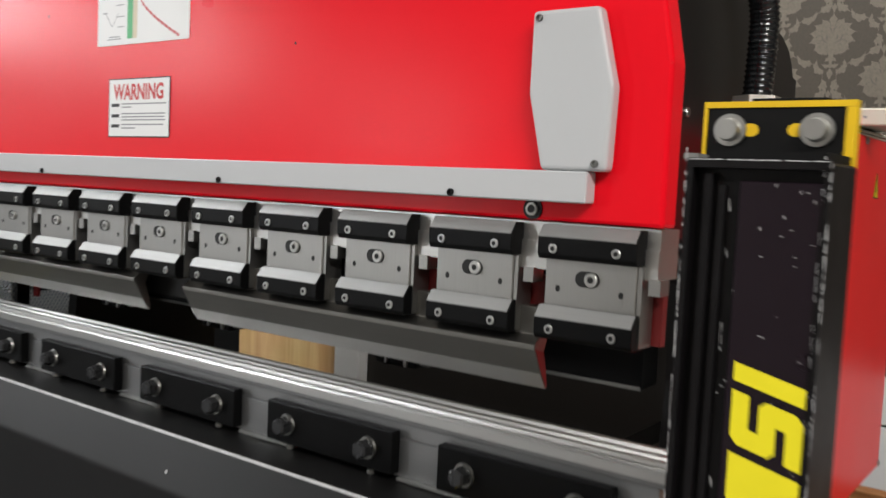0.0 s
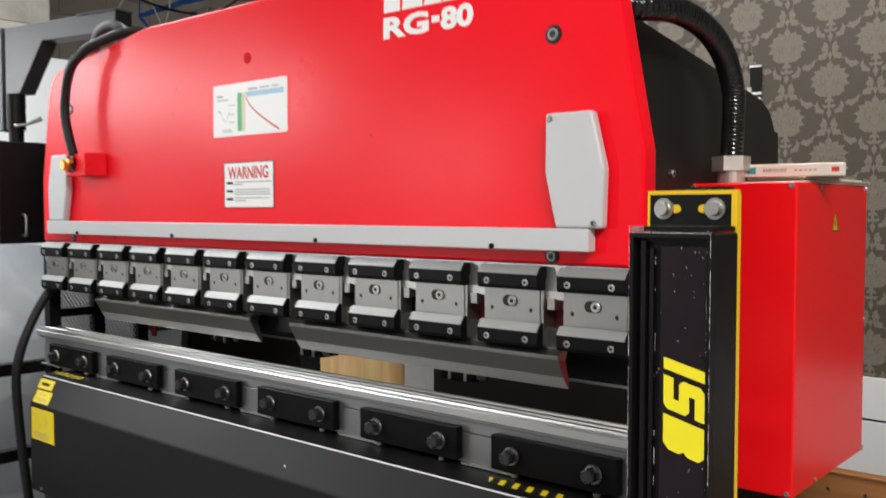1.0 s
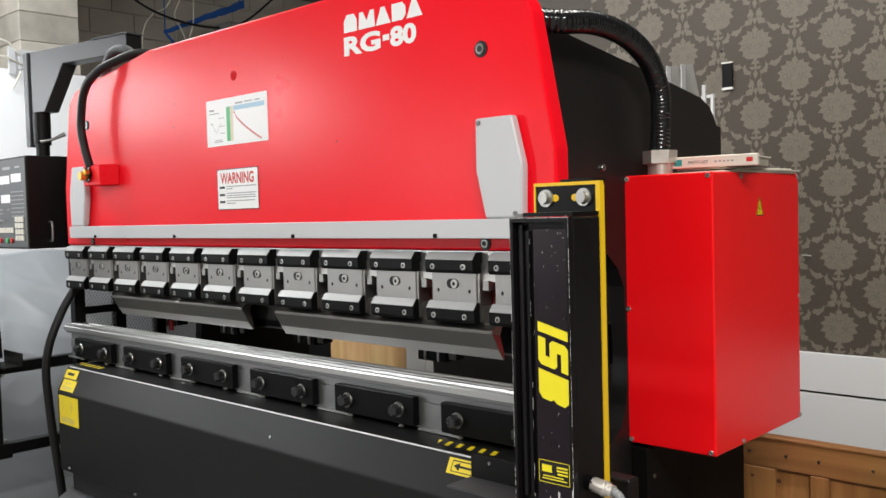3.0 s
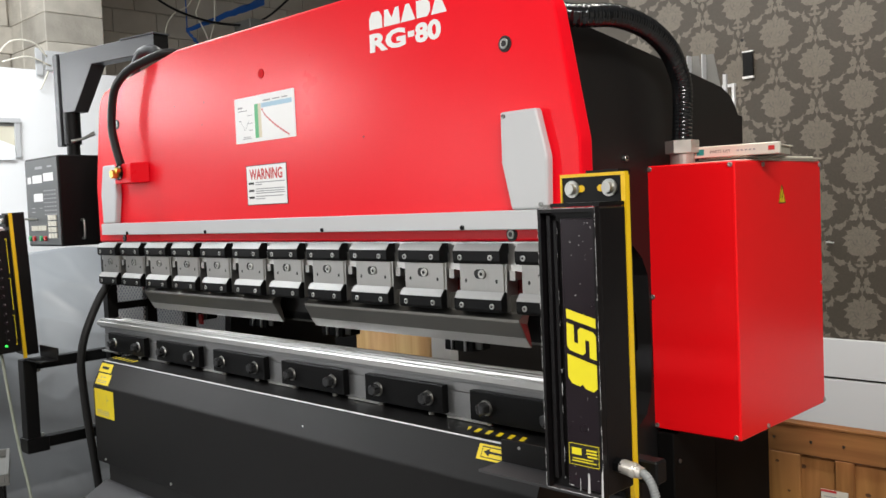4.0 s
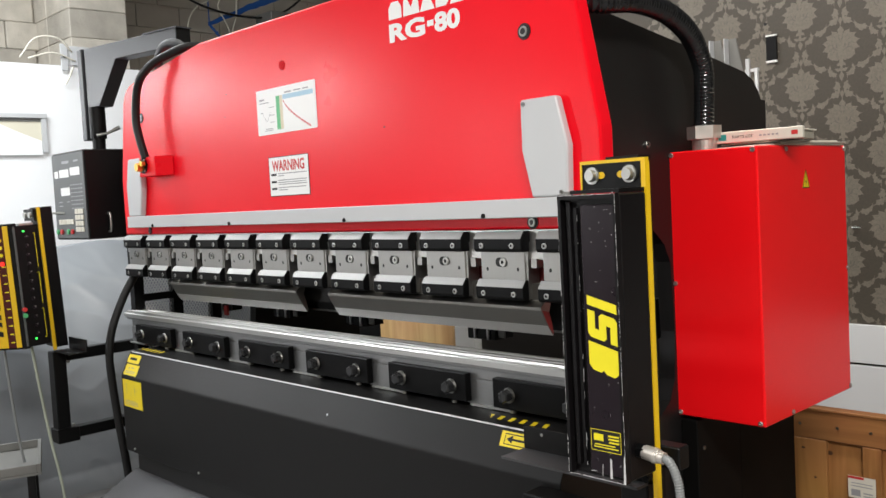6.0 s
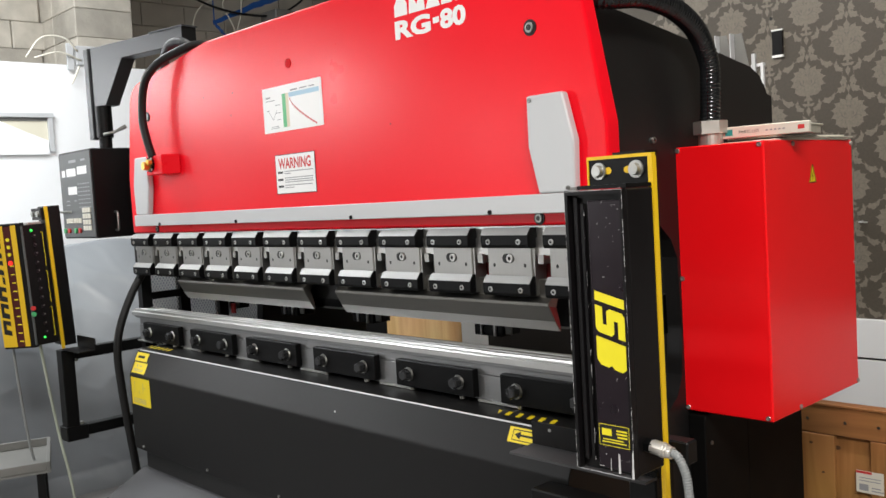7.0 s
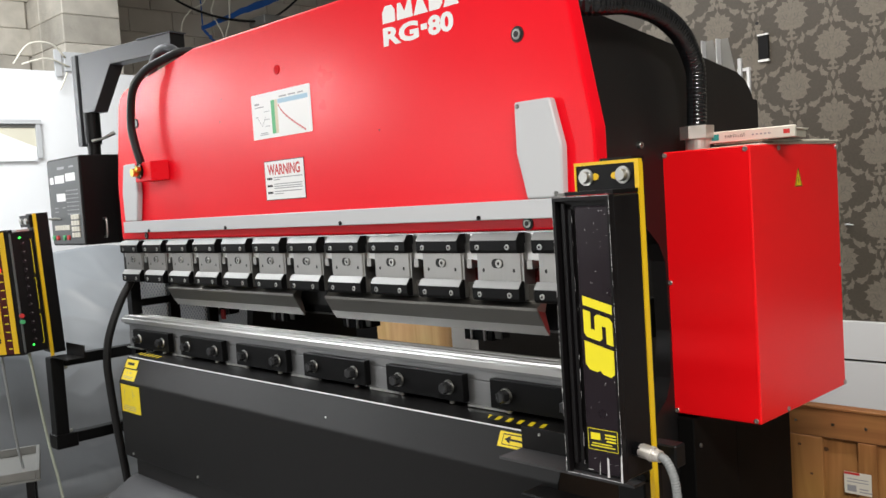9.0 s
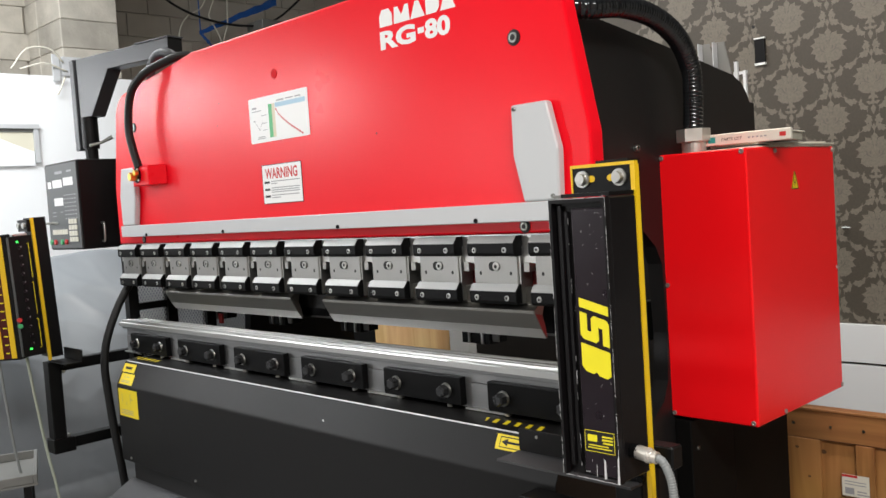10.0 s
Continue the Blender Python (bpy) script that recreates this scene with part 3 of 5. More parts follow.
def curtain_details(c, h):
    # yellow edged angle bracket behind the housing
    br = part("bracket", boxes((0.258, 0.389, -0.2795, -0.272, 1.508, 1.556), (0.384, 0.392, -0.2795, -0.262, 0.80, 1.508)), BLACK, c, "black bracket with yellow edges")
    part("yellow_edge", boxes((0.2545, 0.394, -0.2815, -0.2705, 1.5562, 1.562), (0.2545, 0.2578, -0.2815, -0.2705, 1.50, 1.556), (0.3852, 0.394, -0.2815, -0.268, 0.78, 1.556)), YELLOW, br, "yellow painted edge")
    part("clamp_foot", boxes((0.29, 0.392, -0.36, -0.283, 1.5035, 1.5105)), BLACK, br)
    part("clamp_lip", boxes((0.262, 0.275, -0.345, -0.283, 1.5035, 1.509)), GALV, br)
    part("top_tab", boxes((0.29, 0.36, -0.25, -0.21, 1.562, 1.568)), BLACK, br)
    for x in (0.281, 0.361):
        bm = bmesh.new()
        rod(bm, (x, -0.2796, 1.535), (x, -0.283, 1.535), 0.0155, n=24)
        rod(bm, (x, -0.283, 1.535), (x, -0.292, 1.535), 0.0115, 0.0095, n=20)
        part("cross_bolt", bm, ZINC, br, "zinc plated bolt with washer")
    bm = bmesh.new()
    for x in (0.300, 0.342):
        flat(bm, (x, -0.2797, 1.535), X, Z, [(0.008 * math.cos(q), 0.0065 * math.sin(q)) for q in [0.6283 * n for n in range(10)]])
    part("slot_mark", bm, YELLOW, br)
    # bold slanted yellow block shapes running down the window
    o, r, u = (0.3645, -0.3842, 1.3235), -Z, X
    bm = bmesh.new()
    def shape(pts):
        flat(bm, o, r, u, [(a + 0.0075 * (b / 0.03), b) for a, b in pts])
    shape([(0.0, -0.030), (0.016, -0.030), (0.016, 0.030), (0.0, 0.030)])
    m1 = part("block_mark", bm, LETTER, h, "yellow block marks")
    bm = bmesh.new()
    shape([(0.024, -0.030), (0.064, -0.030), (0.070, -0.024), (0.070, 0.002), (0.064, 0.008), (0.042, 0.008), (0.042, 0.016), (0.070, 0.016), (0.070, 0.030), (0.030, 0.030), (0.024, 0.024), (0.024, -0.001), (0.030, -0.007), (0.053, -0.007), (0.053, -0.015), (0.024, -0.015)])
    part("block_mark", bm, LETTER, h)
    bm = bmesh.new()
    shape([(0.078, -0.030), (0.118, -0.030), (0.126, -0.022), (0.126, -0.006), (0.121, 0.0), (0.126, 0.006), (0.126, 0.022), (0.118, 0.030), (0.078, 0.030)])
    part("block_mark", bm, LETTER, h)
    # small maker's plate
    pl = part("label_plate", bars([(0, 0.062, 0, 0.0375)], (0.331, -0.3842, 1.062), X, Z), INK_SHADE, h, "small black label with yellow print")
    bm = bars([(0, 0.062, 0.0365, 0.0375), (0, 0.062, 0, 0.001), (0, 0.001, 0, 0.0375), (0.061, 0.062, 0, 0.0375), (0.006, 0.026, 0.018, 0.030), (0.036, 0.058, 0.027, 0.030), (0.036, 0.058, 0.0215, 0.0245), (0.038, 0.058, 0.016, 0.019),
               (0.008, 0.05, 0.0105, 0.0125), (0.006, 0.056, 0.006, 0.008)], (0.331, -0.3842, 1.062), X, Z, 0.0003)
    part("label_print", bm, LETTER, pl)
    # scuffs
    rng = random.Random(3)
    bm = bmesh.new()
    for _ in range(46):
        a, b = rng.uniform(0.322, 0.393), rng.uniform(1.03, 1.48)
        w, t = rng.choice([(0.001, 0.0015), (0.0025, 0.0008), (0.0007, 0.004), (0.0012, 0.0012)])
        flat(bm, (a, -0.3840, b), X, Z, [(0, 0), (w, t * 0.3), (w * 1.2, t), (w * 0.2, t * 0.8)])
    part("scuff", bm, SCRATCH, h, "bare metal scuffs")
    bm = bmesh.new()
    for x, s1, amount in ((0.4013, -1, 0.8), (0.2808, 1, 0.75), (0.3958, -1, 0.35), (0.3206, 1, 0.3)):
        z = 1.014
        while z < 1.5:
            l = rng.uniform(0.002, 0.014)
            if rng.random() < amount:
                w, w2 = rng.uniform(0.0002, 0.0011), rng.uniform(0.0002, 0.0011)
                flat(bm, (x, -0.3862 if amount > 0.5 else -0.3840, z), X, Z, [(0, 0), (s1 * w, 0), (s1 * w2, l), (0, l)][::s1])
            z += l + rng.uniform(0.0, 0.004)
    x = 0.283
    while x < 0.398:
        l = rng.uniform(0.002, 0.01)
        if rng.random() < 0.8:
            flat(bm, (x, -0.3863, 1.5015), X, Z, [(0, 0), (l, 0), (l, rng.uniform(0.0003, 0.0012)), (0, rng.uniform(0.0003, 0.0012))])
        if rng.random() < 0.8:
            flat(bm, (x, -0.3863, 1.0125), X, Z, [(0, 0), (l, 0), (l, rng.uniform(0.0005, 0.002)), (0, rng.uniform(0.0005, 0.002))])
        x += l
    flat(bm, (0.368, -0.3842, 1.016), X, Z, [(0, 0), (0.005, 0.001), (0.0045, 0.033), (0.001, 0.036)])
    flat(bm, (0.3965, -0.3864, 1.013), X, Z, [(0, 0), (0.0045, 0), (0.0045, 0.05), (0.002, 0.044)])
    flat(bm, (0.352, -0.3842, 1.018), X, Z, [(0, 0), (0.0012, 0), (0.002, 0.022), (0.0009, 0.022)])
    flat(bm, (0.328, -0.3842, 1.024), X, Z, [(0, 0), (0.010, 0.0006), (0.012, 0.0018), (0.001, 0.0012)])
    part("worn_edge", bm, SCRATCH, h)
    # connector and corrugated cable
    bm = bmesh.new()
    rod(bm, (0.4, -0.345, 1.062), (0.416, -0.345, 1.062), 0.013, n=6)
    con = part("connector", bm, OXIDE, h)
    bm = bmesh.new()
    rod(bm, (0.412, -0.345, 1.062), (0.440, -0.345, 1.058), 0.0125, n=20)
    rod(bm, (0.440, -0.345, 1.058), (0.450, -0.345, 1.0565), 0.0105, n=20)
    rod(bm, (0.431, -0.345, 1.0593), (0.435, -0.345, 1.0587), 0.0136, n=20)
    part("connector_sleeve", bm, NICKEL, con, "nickel plated plug", smooth=False)
    bm = bmesh.new()
    sweep(bm, [(0.45, -0.345, 1.0565), (0.460, -0.345, 1.052), (0.471, -0.345, 1.033), (0.477, -0.344, 1.0), (0.480, -0.34, 0.9), (0.47, -0.30, 0.75)], 0.0066, 12, 8, ribs=220, rib=0.0014)
    part("conduit", bm, GREYCABLE, con, "grey corrugated conduit", smooth=True)
    # support: angle iron and square arm going back to the table
    an = part("support_angle", boxes((0.033, 0.36, -0.222, -0.216, 0.972, 1.022)), APRON, c, "dark steel support angle")
    # Lighter grey than the angle puts the light on the flange into colour.
    part("angle_flange", boxes((0.033, 0.36, -0.295, -0.2225, 0.970, 0.975)), FLANGE_LIT, an, "flange in a lighter grey for its lit top")
    part("angle_screw", socket_screw(bmesh.new(), (0.082, -0.222, 1.010), 0.0035, 0.002), ZINC, an)
    part("square_arm", boxes((0.36, 0.428, -0.262, -0.228, 1.008, 1.050), bevel=0.003), BLACK, c, "black square arm stub")
    part("upright_post", boxes((0.30, 0.36, -0.262, -0.20, 0.45, 1.0), bevel=0.003), BLACK, c)
    part("table_arm", boxes((0.0, 0.30, -0.20, -0.137, 0.80, 0.865), bevel=0.003), BLACK, c)
    part("post_bolt", hex_bolt(bmesh.new(), (0.375, -0.283, 0.992), 0.008, 0.008), OXIDE, c)


curtain_details(c, h)
c.location += Vector((0.005, 0, 0.007))


def left_curtain():
    c = thing("light_curtain", (-2.55, -0.3, 0.6), "yellow fronted safety light curtain with lit diodes on a black post", "light curtain", "light curtains")
    z0, z1 = 1.0, 1.493
    h = part("housing", boxes((-2.62, -2.50, -0.360, -0.268, z0, z1), bevel=0.002), HOUSING, c, "black housing with a row of lenses")
    m = pose(-2.507, -0.363, 0, 0, 0, 38)
    bm = bmesh.new()
    box(bm, -0.140, 0, 0, 0.03, z0 - 0.008, z1 + 0.012, 0.003, m)
    f = part("control_head", bm, HOUSING, c, "yellow and black control head")
    r = m.to_3x3() @ X
    face = m @ Vector((-0.140, -0.0006, z0))
    out = r.cross(Z)
    hgt = z1 - z0
    for a0, a1 in ((0.002, 0.062), (0.097, 0.120)):
        bm = bmesh.new()
        box(bm, -0.140 + a0, -0.140 + a1, -0.003, 0.0, z0, z1 + 0.004, 0.0008, m)
        part("yellow_front", bm, YELLOW, f, "yellow front plate")
    part("lamp_strip", bars([(0.063, 0.096, 0, hgt)], face, r, Z), principled("dark_red_strip", (0.06, 0.004, 0.004), 0.3), f, "dark red lamp strip")
    part("lamp_print", bars([(0.074, 0.092, 0.02 + 0.0345 * i, 0.0245 + 0.0345 * i) for i in range(10)], face, r, Z, 0.0006), LETTER, f)
    for zz in (0.44, 0.41, 0.38):
        bm = bmesh.new()
        q = face + r * 0.080 + Vector((0, 0, zz))
        rod(bm, q, q + out * 0.004, 0.0075, n=14)
        part("push_button", bm, LETTER, f)
    bm = bmesh.new()
    q = face + r * 0.080 + Vector((0, 0, 0.345))
    rod(bm, q, q + out * 0.005, 0.009, n=12)
    part("red_lamp", bm, LED_RED, f)
    # plain block shapes down the yellow front
    for b0, b1, w in ((0.445, 0.462, 0.06), (0.375, 0.435, 0.06), (0.305, 0.365, 0.06), (0.265, 0.295, 0.018), (0.195, 0.255, 0.06), (0.125, 0.185, 0.06), (0.055, 0.115, 0.06)):
        bm = bmesh.new()
        o = face + out * 0.0036
        k, w = 0.047, w * 0.58
        if b1 - b0 < 0.05:
            flat(bm, o, r, Z, [(k - w, b0), (k, b0 - 0.008), (k, b1 - 0.008), (k - w, b1)])
        else:
            flat(bm, o, r, Z, [(k - w, b0), (k, b0 - 0.008), (k, b0 + 0.012), (k - w * 0.6, b0 + 0.02), (k - w * 0.6, b1 - 0.02), (k, b1 - 0.028), (k, b1 - 0.008), (k - w, b1)])
        part("block_mark", bm, INK_SHADE, f)
    # lenses and diodes on the side
    for i in range(12):
        bm = bmesh.new()
        rod(bm, (-2.50, -0.315, z0 + 0.05 + 0.036 * i), (-2.497, -0.315, z0 + 0.05 + 0.036 * i), 0.008, n=14)
        part("lens", bm, LENS, h)
        # Small bright dot painting the glint on this lens.
        bm = bmesh.new()
        rod(bm, (-2.497, -0.3135, z0 + 0.053 + 0.036 * i), (-2.4955, -0.3135, z0 + 0.053 + 0.036 * i), 0.0022, n=8)
        part("lens_glint", bm, ZINC, h)
    for zz in (0.03, 0.47):
        bm = bmesh.new()
        rod(bm, (-2.50, -0.325, z0 + zz), (-2.4955, -0.325, z0 + zz), 0.004, n=10)
        part("green_diode", bm, LED, h, "lit green diode")
    bm = bars([(0.082, 0.084, 0.03, 0.15), (0.082, 0.084, 0.17, 0.30), (0.082, 0.084, 0.32, 0.46), (0.076, 0.082, 0.03, 0.032), (0.076, 0.082, 0.148, 0.15), (0.076, 0.082, 0.298, 0.30), (0.076, 0.082, 0.458, 0.46)], (-2.4995, -0.365, z0), Y, Z)
    part("side_print", bm, LETTER, h)
    part("bevel_strip", boxes((-2.5065, -2.4975, -0.3635, -0.3565, z0 + 0.004, z1 - 0.004), bevel=0.001), PANEL, h, "blue grey bevelled edge")
    bm = bmesh.new()
    rod(bm, (-2.50, -0.3575, z0 + 0.13), (-2.488, -0.3575, z0 + 0.13), 0.009, n=12)
    part("green_button", bm, GREEN_INK, h)
    bm = bmesh.new()
    rod(bm, (-2.50, -0.3575, z0 + 0.155), (-2.488, -0.3575, z0 + 0.155), 0.009, n=12)
    part("red_button", bm, RED_INK, h)
    # yellow edged bracket
    br = part("bracket", boxes((-2.60, -2.49, -0.2535, -0.205, z0 - 0.02, 1.562), (-2.60, -2.4965, -0.2795, -0.254, 1.508, 1.556)), BLACK, c, "black bracket with yellow edges")
    part("yellow_edge", boxes((-2.4955, -2.4855, -0.266, -0.254, z0 - 0.03, 1.562)), YELLOW, br)
    for x in (-2.575, -2.52):
        bm = bmesh.new()
        rod(bm, (x, -0.2796, 1.532), (x, -0.289, 1.532), 0.012, n=16)
        part("cross_bolt", bm, ZINC, br)
    part("foot", boxes((-2.62, -2.50, -0.335, -0.282, z1 + 0.001, z1 + 0.009)), ZINC, br)
    # the head and its bracket lean a little towards the operator
    for ob in (h, f, br):
        ob.matrix_basis = pose(-2.5, -0.29, 1.2, 2.4) @ pose(2.5, 0.29, -1.2)
    # support angle, post and arms
    part("support_angle", boxes((-2.51, -2.33, -0.185, -0.18, 0.965, 1.015), (-2.51, -2.33, -0.25, -0.185, 0.962, 0.967)), APRON, c, "dark steel support angle")
    part("upright_post", boxes((-2.56, -2.50, -0.258, -0.205, 0.60, 0.96), bevel=0.003), BLACK, c, "black square steel post")
    part("upper_arm", boxes((-2.555, -2.505, -0.20, 0.20, 0.915, 0.96), bevel=0.003), BLACK, c)
    part("lower_arm", boxes((-2.555, -2.505, -0.20, 0.20, 0.585, 0.63), bevel=0.003), BLACK, c)
    part("post_foot", boxes((-2.57, -2.49, -0.265, -0.175, 0.575, 0.635), bevel=0.003), BLACK, c)
    for z in (0.635, 0.905):
        bm = bmesh.new()
        rod(bm, (-2.515, -0.195, z), (-2.515, -0.195, z + 0.012), 0.009, n=10)
        part("post_bolt", bm, ZINC, c)
    bm = bmesh.new()
    sweep(bm, [(-2.68, -0.39, 1.0), (-2.67, -0.38, 0.8), (-2.66, -0.36, 0.55), (-2.60, -0.33, 0.30), (-2.5, -0.3, 0.05)], 0.006, 8, 8)
    part("cable", bm, GREYCABLE, c, smooth=True)
    bm = bmesh.new()
    sweep(bm, [(-2.56, -0.32, 1.0), (-2.555, -0.30, 0.8), (-2.54, -0.28, 0.6), (-2.46, -0.27, 0.35), (-2.36, -0.3, 0.05)], 0.006, 8, 8)
    part("cable", bm, GREENCABLE, c, smooth=True)


left_curtain()


# ---- electrical cabinet with hose and manuals ----
def cabinet():
    c = thing("electrical_cabinet", (0.1, 0.77, 0.9), "red painted electrical cabinet fixed to the side of the press", "cabinet")
    part("body", boxes((-0.039, 0.217, 0.499, 1.038, 0.890, 1.604), bevel=0.003), RED_DARK, c)
    part("door", boxes((-0.035, 0.213, 0.4965, 0.499, 0.894, 1.600)), RED_DARK, c)
    for x, z in ((-0.024, 1.595), (0.206, 1.595), (0.205, 0.900), (-0.023, 0.900), (-0.025, 1.251)):
        part("front_screw", socket_screw(bmesh.new(), (x, 0.4965, z), 0.0065, 0.004), ZINC, c)
    for y, z in ((0.653, 0.900), (1.030, 0.900), (1.032, 1.249), (1.027, 1.594), (0.656, 1.595)):
        part("side_screw", socket_screw(bmesh.new(), (0.217, y, z), 0.0065, 0.004, "x"), ZINC, c)
    bm = bmesh.new()
    flat(bm, (0.2176, 0.748, 1.490), Y, Z, [(0, 0), (0.046, 0), (0.026, 0.048), (0.020, 0.048)])
    s = part("warning_triangle", bm, VINYL, c, "yellow warning triangle")
    bm = bmesh.new()
    flat(bm, (0.218, 0.748, 1.488), Y, Z, [(0.019, 0.006), (0.027, 0.020), (0.023, 0.020), (0.028, 0.036), (0.018, 0.018), (0.022, 0.018)])
    for seg in (((0.002, 0.001), (0.044, 0.001), (0.042, 0.0035), (0.004, 0.0035)), ((0.002, 0.001), (0.005, 0.001), (0.0235, 0.049), (0.0215, 0.051)), ((0.044, 0.001), (0.0245, 0.051), (0.0225, 0.049), (0.041, 0.001))):
        flat(bm, (0.218, 0.748, 1.488), Y, Z, seg)
    part("triangle_print", bm, INK_SHADE, s)


cabinet()


def hose():
    c = thing("cable_hose", (0.05, 0.54, 1.6), "glossy black corrugated hose with a hexagonal nickel fitting", "hose")
    bm = bmesh.new()
    sweep(bm, [(-0.4, -0.02 + 0.12, 2.03), (-0.12, 0.10, 1.985), (0.025, 0.115, 1.950), (0.043, 0.25, 1.962), (0.045, 0.39, 1.948), (0.045, 0.495, 1.903), (0.045, 0.552, 1.83), (0.044, 0.560, 1.76), (0.042, 0.555, 1.66)], 0.0245, 20, 10, ribs=95, rib=0.0040)
    part("tube", bm, HOSE, c, smooth=True)
    bm = bmesh.new()
    rod(bm, (0.042, 0.555, 1.634), (0.042, 0.555, 1.668), 0.0445, n=6)
    rod(bm, (0.042, 0.555, 1.604), (0.042, 0.555, 1.634), 0.032, n=24)
    part("fitting", bm, NICKEL, c, "hexagonal nickel fitting")


hose()


def manuals():
    c = thing("manual", (0.13, 0.8, 1.6), "worn cream folder lying on the cabinet", "manual", "manuals")
    m = pose(0.10, 0.585, 1.6045, 0, 0, -3)
    for k, (x0, x1, y0, y1, tone) in enumerate(((-0.05, 0.105, 0.0, 0.42, 0), (-0.02, 0.11, 0.06, 0.43, 1), (-0.04, 0.10, 0.02, 0.40, 0))):
        bm = bmesh.new()
        box(bm, x0, x1, y0, y1, 0.0002 + 0.0045 * k, 0.0043 + 0.0045 * k, 0.0008, m)
        part("folder_leaf", bm, BOOKPAPER if tone == 0 else WORNPAPER, c)
    b = thing("parts_manual", (0.15, 0.7, 1.615), "cream parts list booklet on the folder", "manual", "manuals")
    m2 = pose(0.165, 0.60, 1.6185, 0, 0, 9)
    bm = bmesh.new()
    box(bm, -0.105, 0.120, -0.012, 0.006, 0, 0.030, 0.002, m2)
    pg = part("spine", bm, BOOKPAPER, b, "cream card spine")
    bm = bmesh.new()
    box(bm, -0.10, 0.10, 0.0065, 0.20, 0.024, 0.028, 0.001, m2)
    part("cover", bm, BOOKPAPER, b)
    bm = bmesh.new()
    box(bm, -0.095, 0.095, 0.0065, 0.192, 0.003, 0.0235, 0.001, m2)
    part("page_block", bm, WORNPAPER, b)
    r, u = m2.to_3x3() @ X, Z
    o = m2 @ Vector((-0.10, -0.0126, 0.0))
    part("teal_square", bars([(0.006, 0.026, 0.007, 0.023)], o, r, u), TEAL_INK, pg)
    part("red_badge", bars([(0.192, 0.208, 0.010, 0.021)], o, r, u), RED_INK, pg)
    lettering("PARTS LIST", 0.011, o + r * 0.042 + Vector((0, 0, 0.011)), r, u, INK_SHADE, pg)
    part("print", bars([(0.112 + 0.0105 * i, 0.118 + 0.0105 * i, 0.0125, 0.0165) for i in range(5)], o, r, u, 0.0003), GREYINK, pg)


manuals()


# ---- stickers and markings on the press ----
def markings():
    y = 0.0042
    c = tagged(part("capacity_chart", prism(bmesh.new(), [(-1.250, 1.747), (-0.930, 1.747), (-0.927, 1.75), (-0.927, 1.889), (-0.930, 1.892), (-1.250, 1.892), (-1.253, 1.889), (-1.253, 1.75)], "y", y - 0.0008, y), WHITE), "white bending capacity chart sticker on the red panel", "sticker")
    o = (-1.253, y - 0.001, 1.747)
    part("green_band", bars([(0.112, 0.132, 0.012, 0.118)], o, X, Z), GREEN_INK, c)
    part("cream_band", bars([(0.132, 0.148, 0.012, 0.118)], o, X, Z), CREAM_INK, c)
    part("blue_band", bars([(0.150, 0.312, 0.104, 0.118)], o, X, Z), BLUE_INK, c)
    part("chart_text", bars([(0.16, 0.20, 0.122, 0.127), (0.21, 0.25, 0.123, 0.127), (0.26, 0.29, 0.123, 0.127), (0.018, 0.045, 0.110, 0.116), (0.018, 0.07, 0.101, 0.104), (0.04, 0.09, 0.012, 0.0145), (0.045, 0.085, 0.017, 0.0195),
                              (0.07, 0.10, 0.085, 0.087), (0.07, 0.10, 0.060, 0.062), (0.075, 0.10, 0.038, 0.040), (0.022, 0.036, 0.070, 0.073)], o, X, Z), GREYINK, c)
    bm = bmesh.new()
    pts = [(0.155 + 0.135 * t, 0.098 - 0.088 * (t ** 0.72)) for t in [i / 20 for i in range(21)]]
    for (a, b), (p, q) in zip(pts, pts[1:]):
        flat(bm, o, X, Z, [(a, b - 0.003), (p, q - 0.003), (p, q + 0.003), (a, b + 0.003)])
    part("chart_curve", bm, principled("pale_red_ink", (0.62, 0.22, 0.24), 0.5), c)
    bm = bmesh.new()
    for a, b in pts[::2]:
        flat(bm, (o[0], o[1] - 0.0003, o[2]), X, Z, [(a - 0.003, b - 0.003), (a + 0.003, b - 0.003), (a + 0.003, b + 0.003), (a - 0.003, b + 0.003)])
    part("curve_point", bm, RED_INK, c)
    bm = bmesh.new()
    for p, q in (((0.03, 0.07), (0.055, 0.040)), ((0.055, 0.040), (0.078, 0.07))):
        flat(bm, o, X, Z, [(p[0], p[1]), (p[0] + 0.002, p[1]), (q[0] + 0.002, q[1]), (q[0], q[1])])
    part("vee_sketch", bm, GREYINK, c)
    w = tagged(part("warning_sign", prism(bmesh.new(), [(-1.205, 1.547), (-0.985, 1.547), (-0.985, 1.674), (-1.205, 1.674)], "y", y - 0.0008, y), INK_SHADE), "white warning sign with red heading and black border on the panel", "sign")
    part("sign_face", bars([(0.0025, 0.2175, 0.0025, 0.1245)], (-1.205, y - 0.0008, 1.547), X, Z, 0.0003), WHITE, w)
    lettering("WARNING", 0.046, (-1.095, y - 0.0012, 1.629), X, Z, RED_INK, w, sx=0.80, bold=0.03, align="CENTER")
    part("sign_text", bars([(0.012, 0.042, 0.066, 0.073), (0.012, 0.042, 0.043, 0.050), (0.012, 0.042, 0.021, 0.028)], (-1.205, y - 0.0014, 1.547), X, Z), INK_SHADE, w)
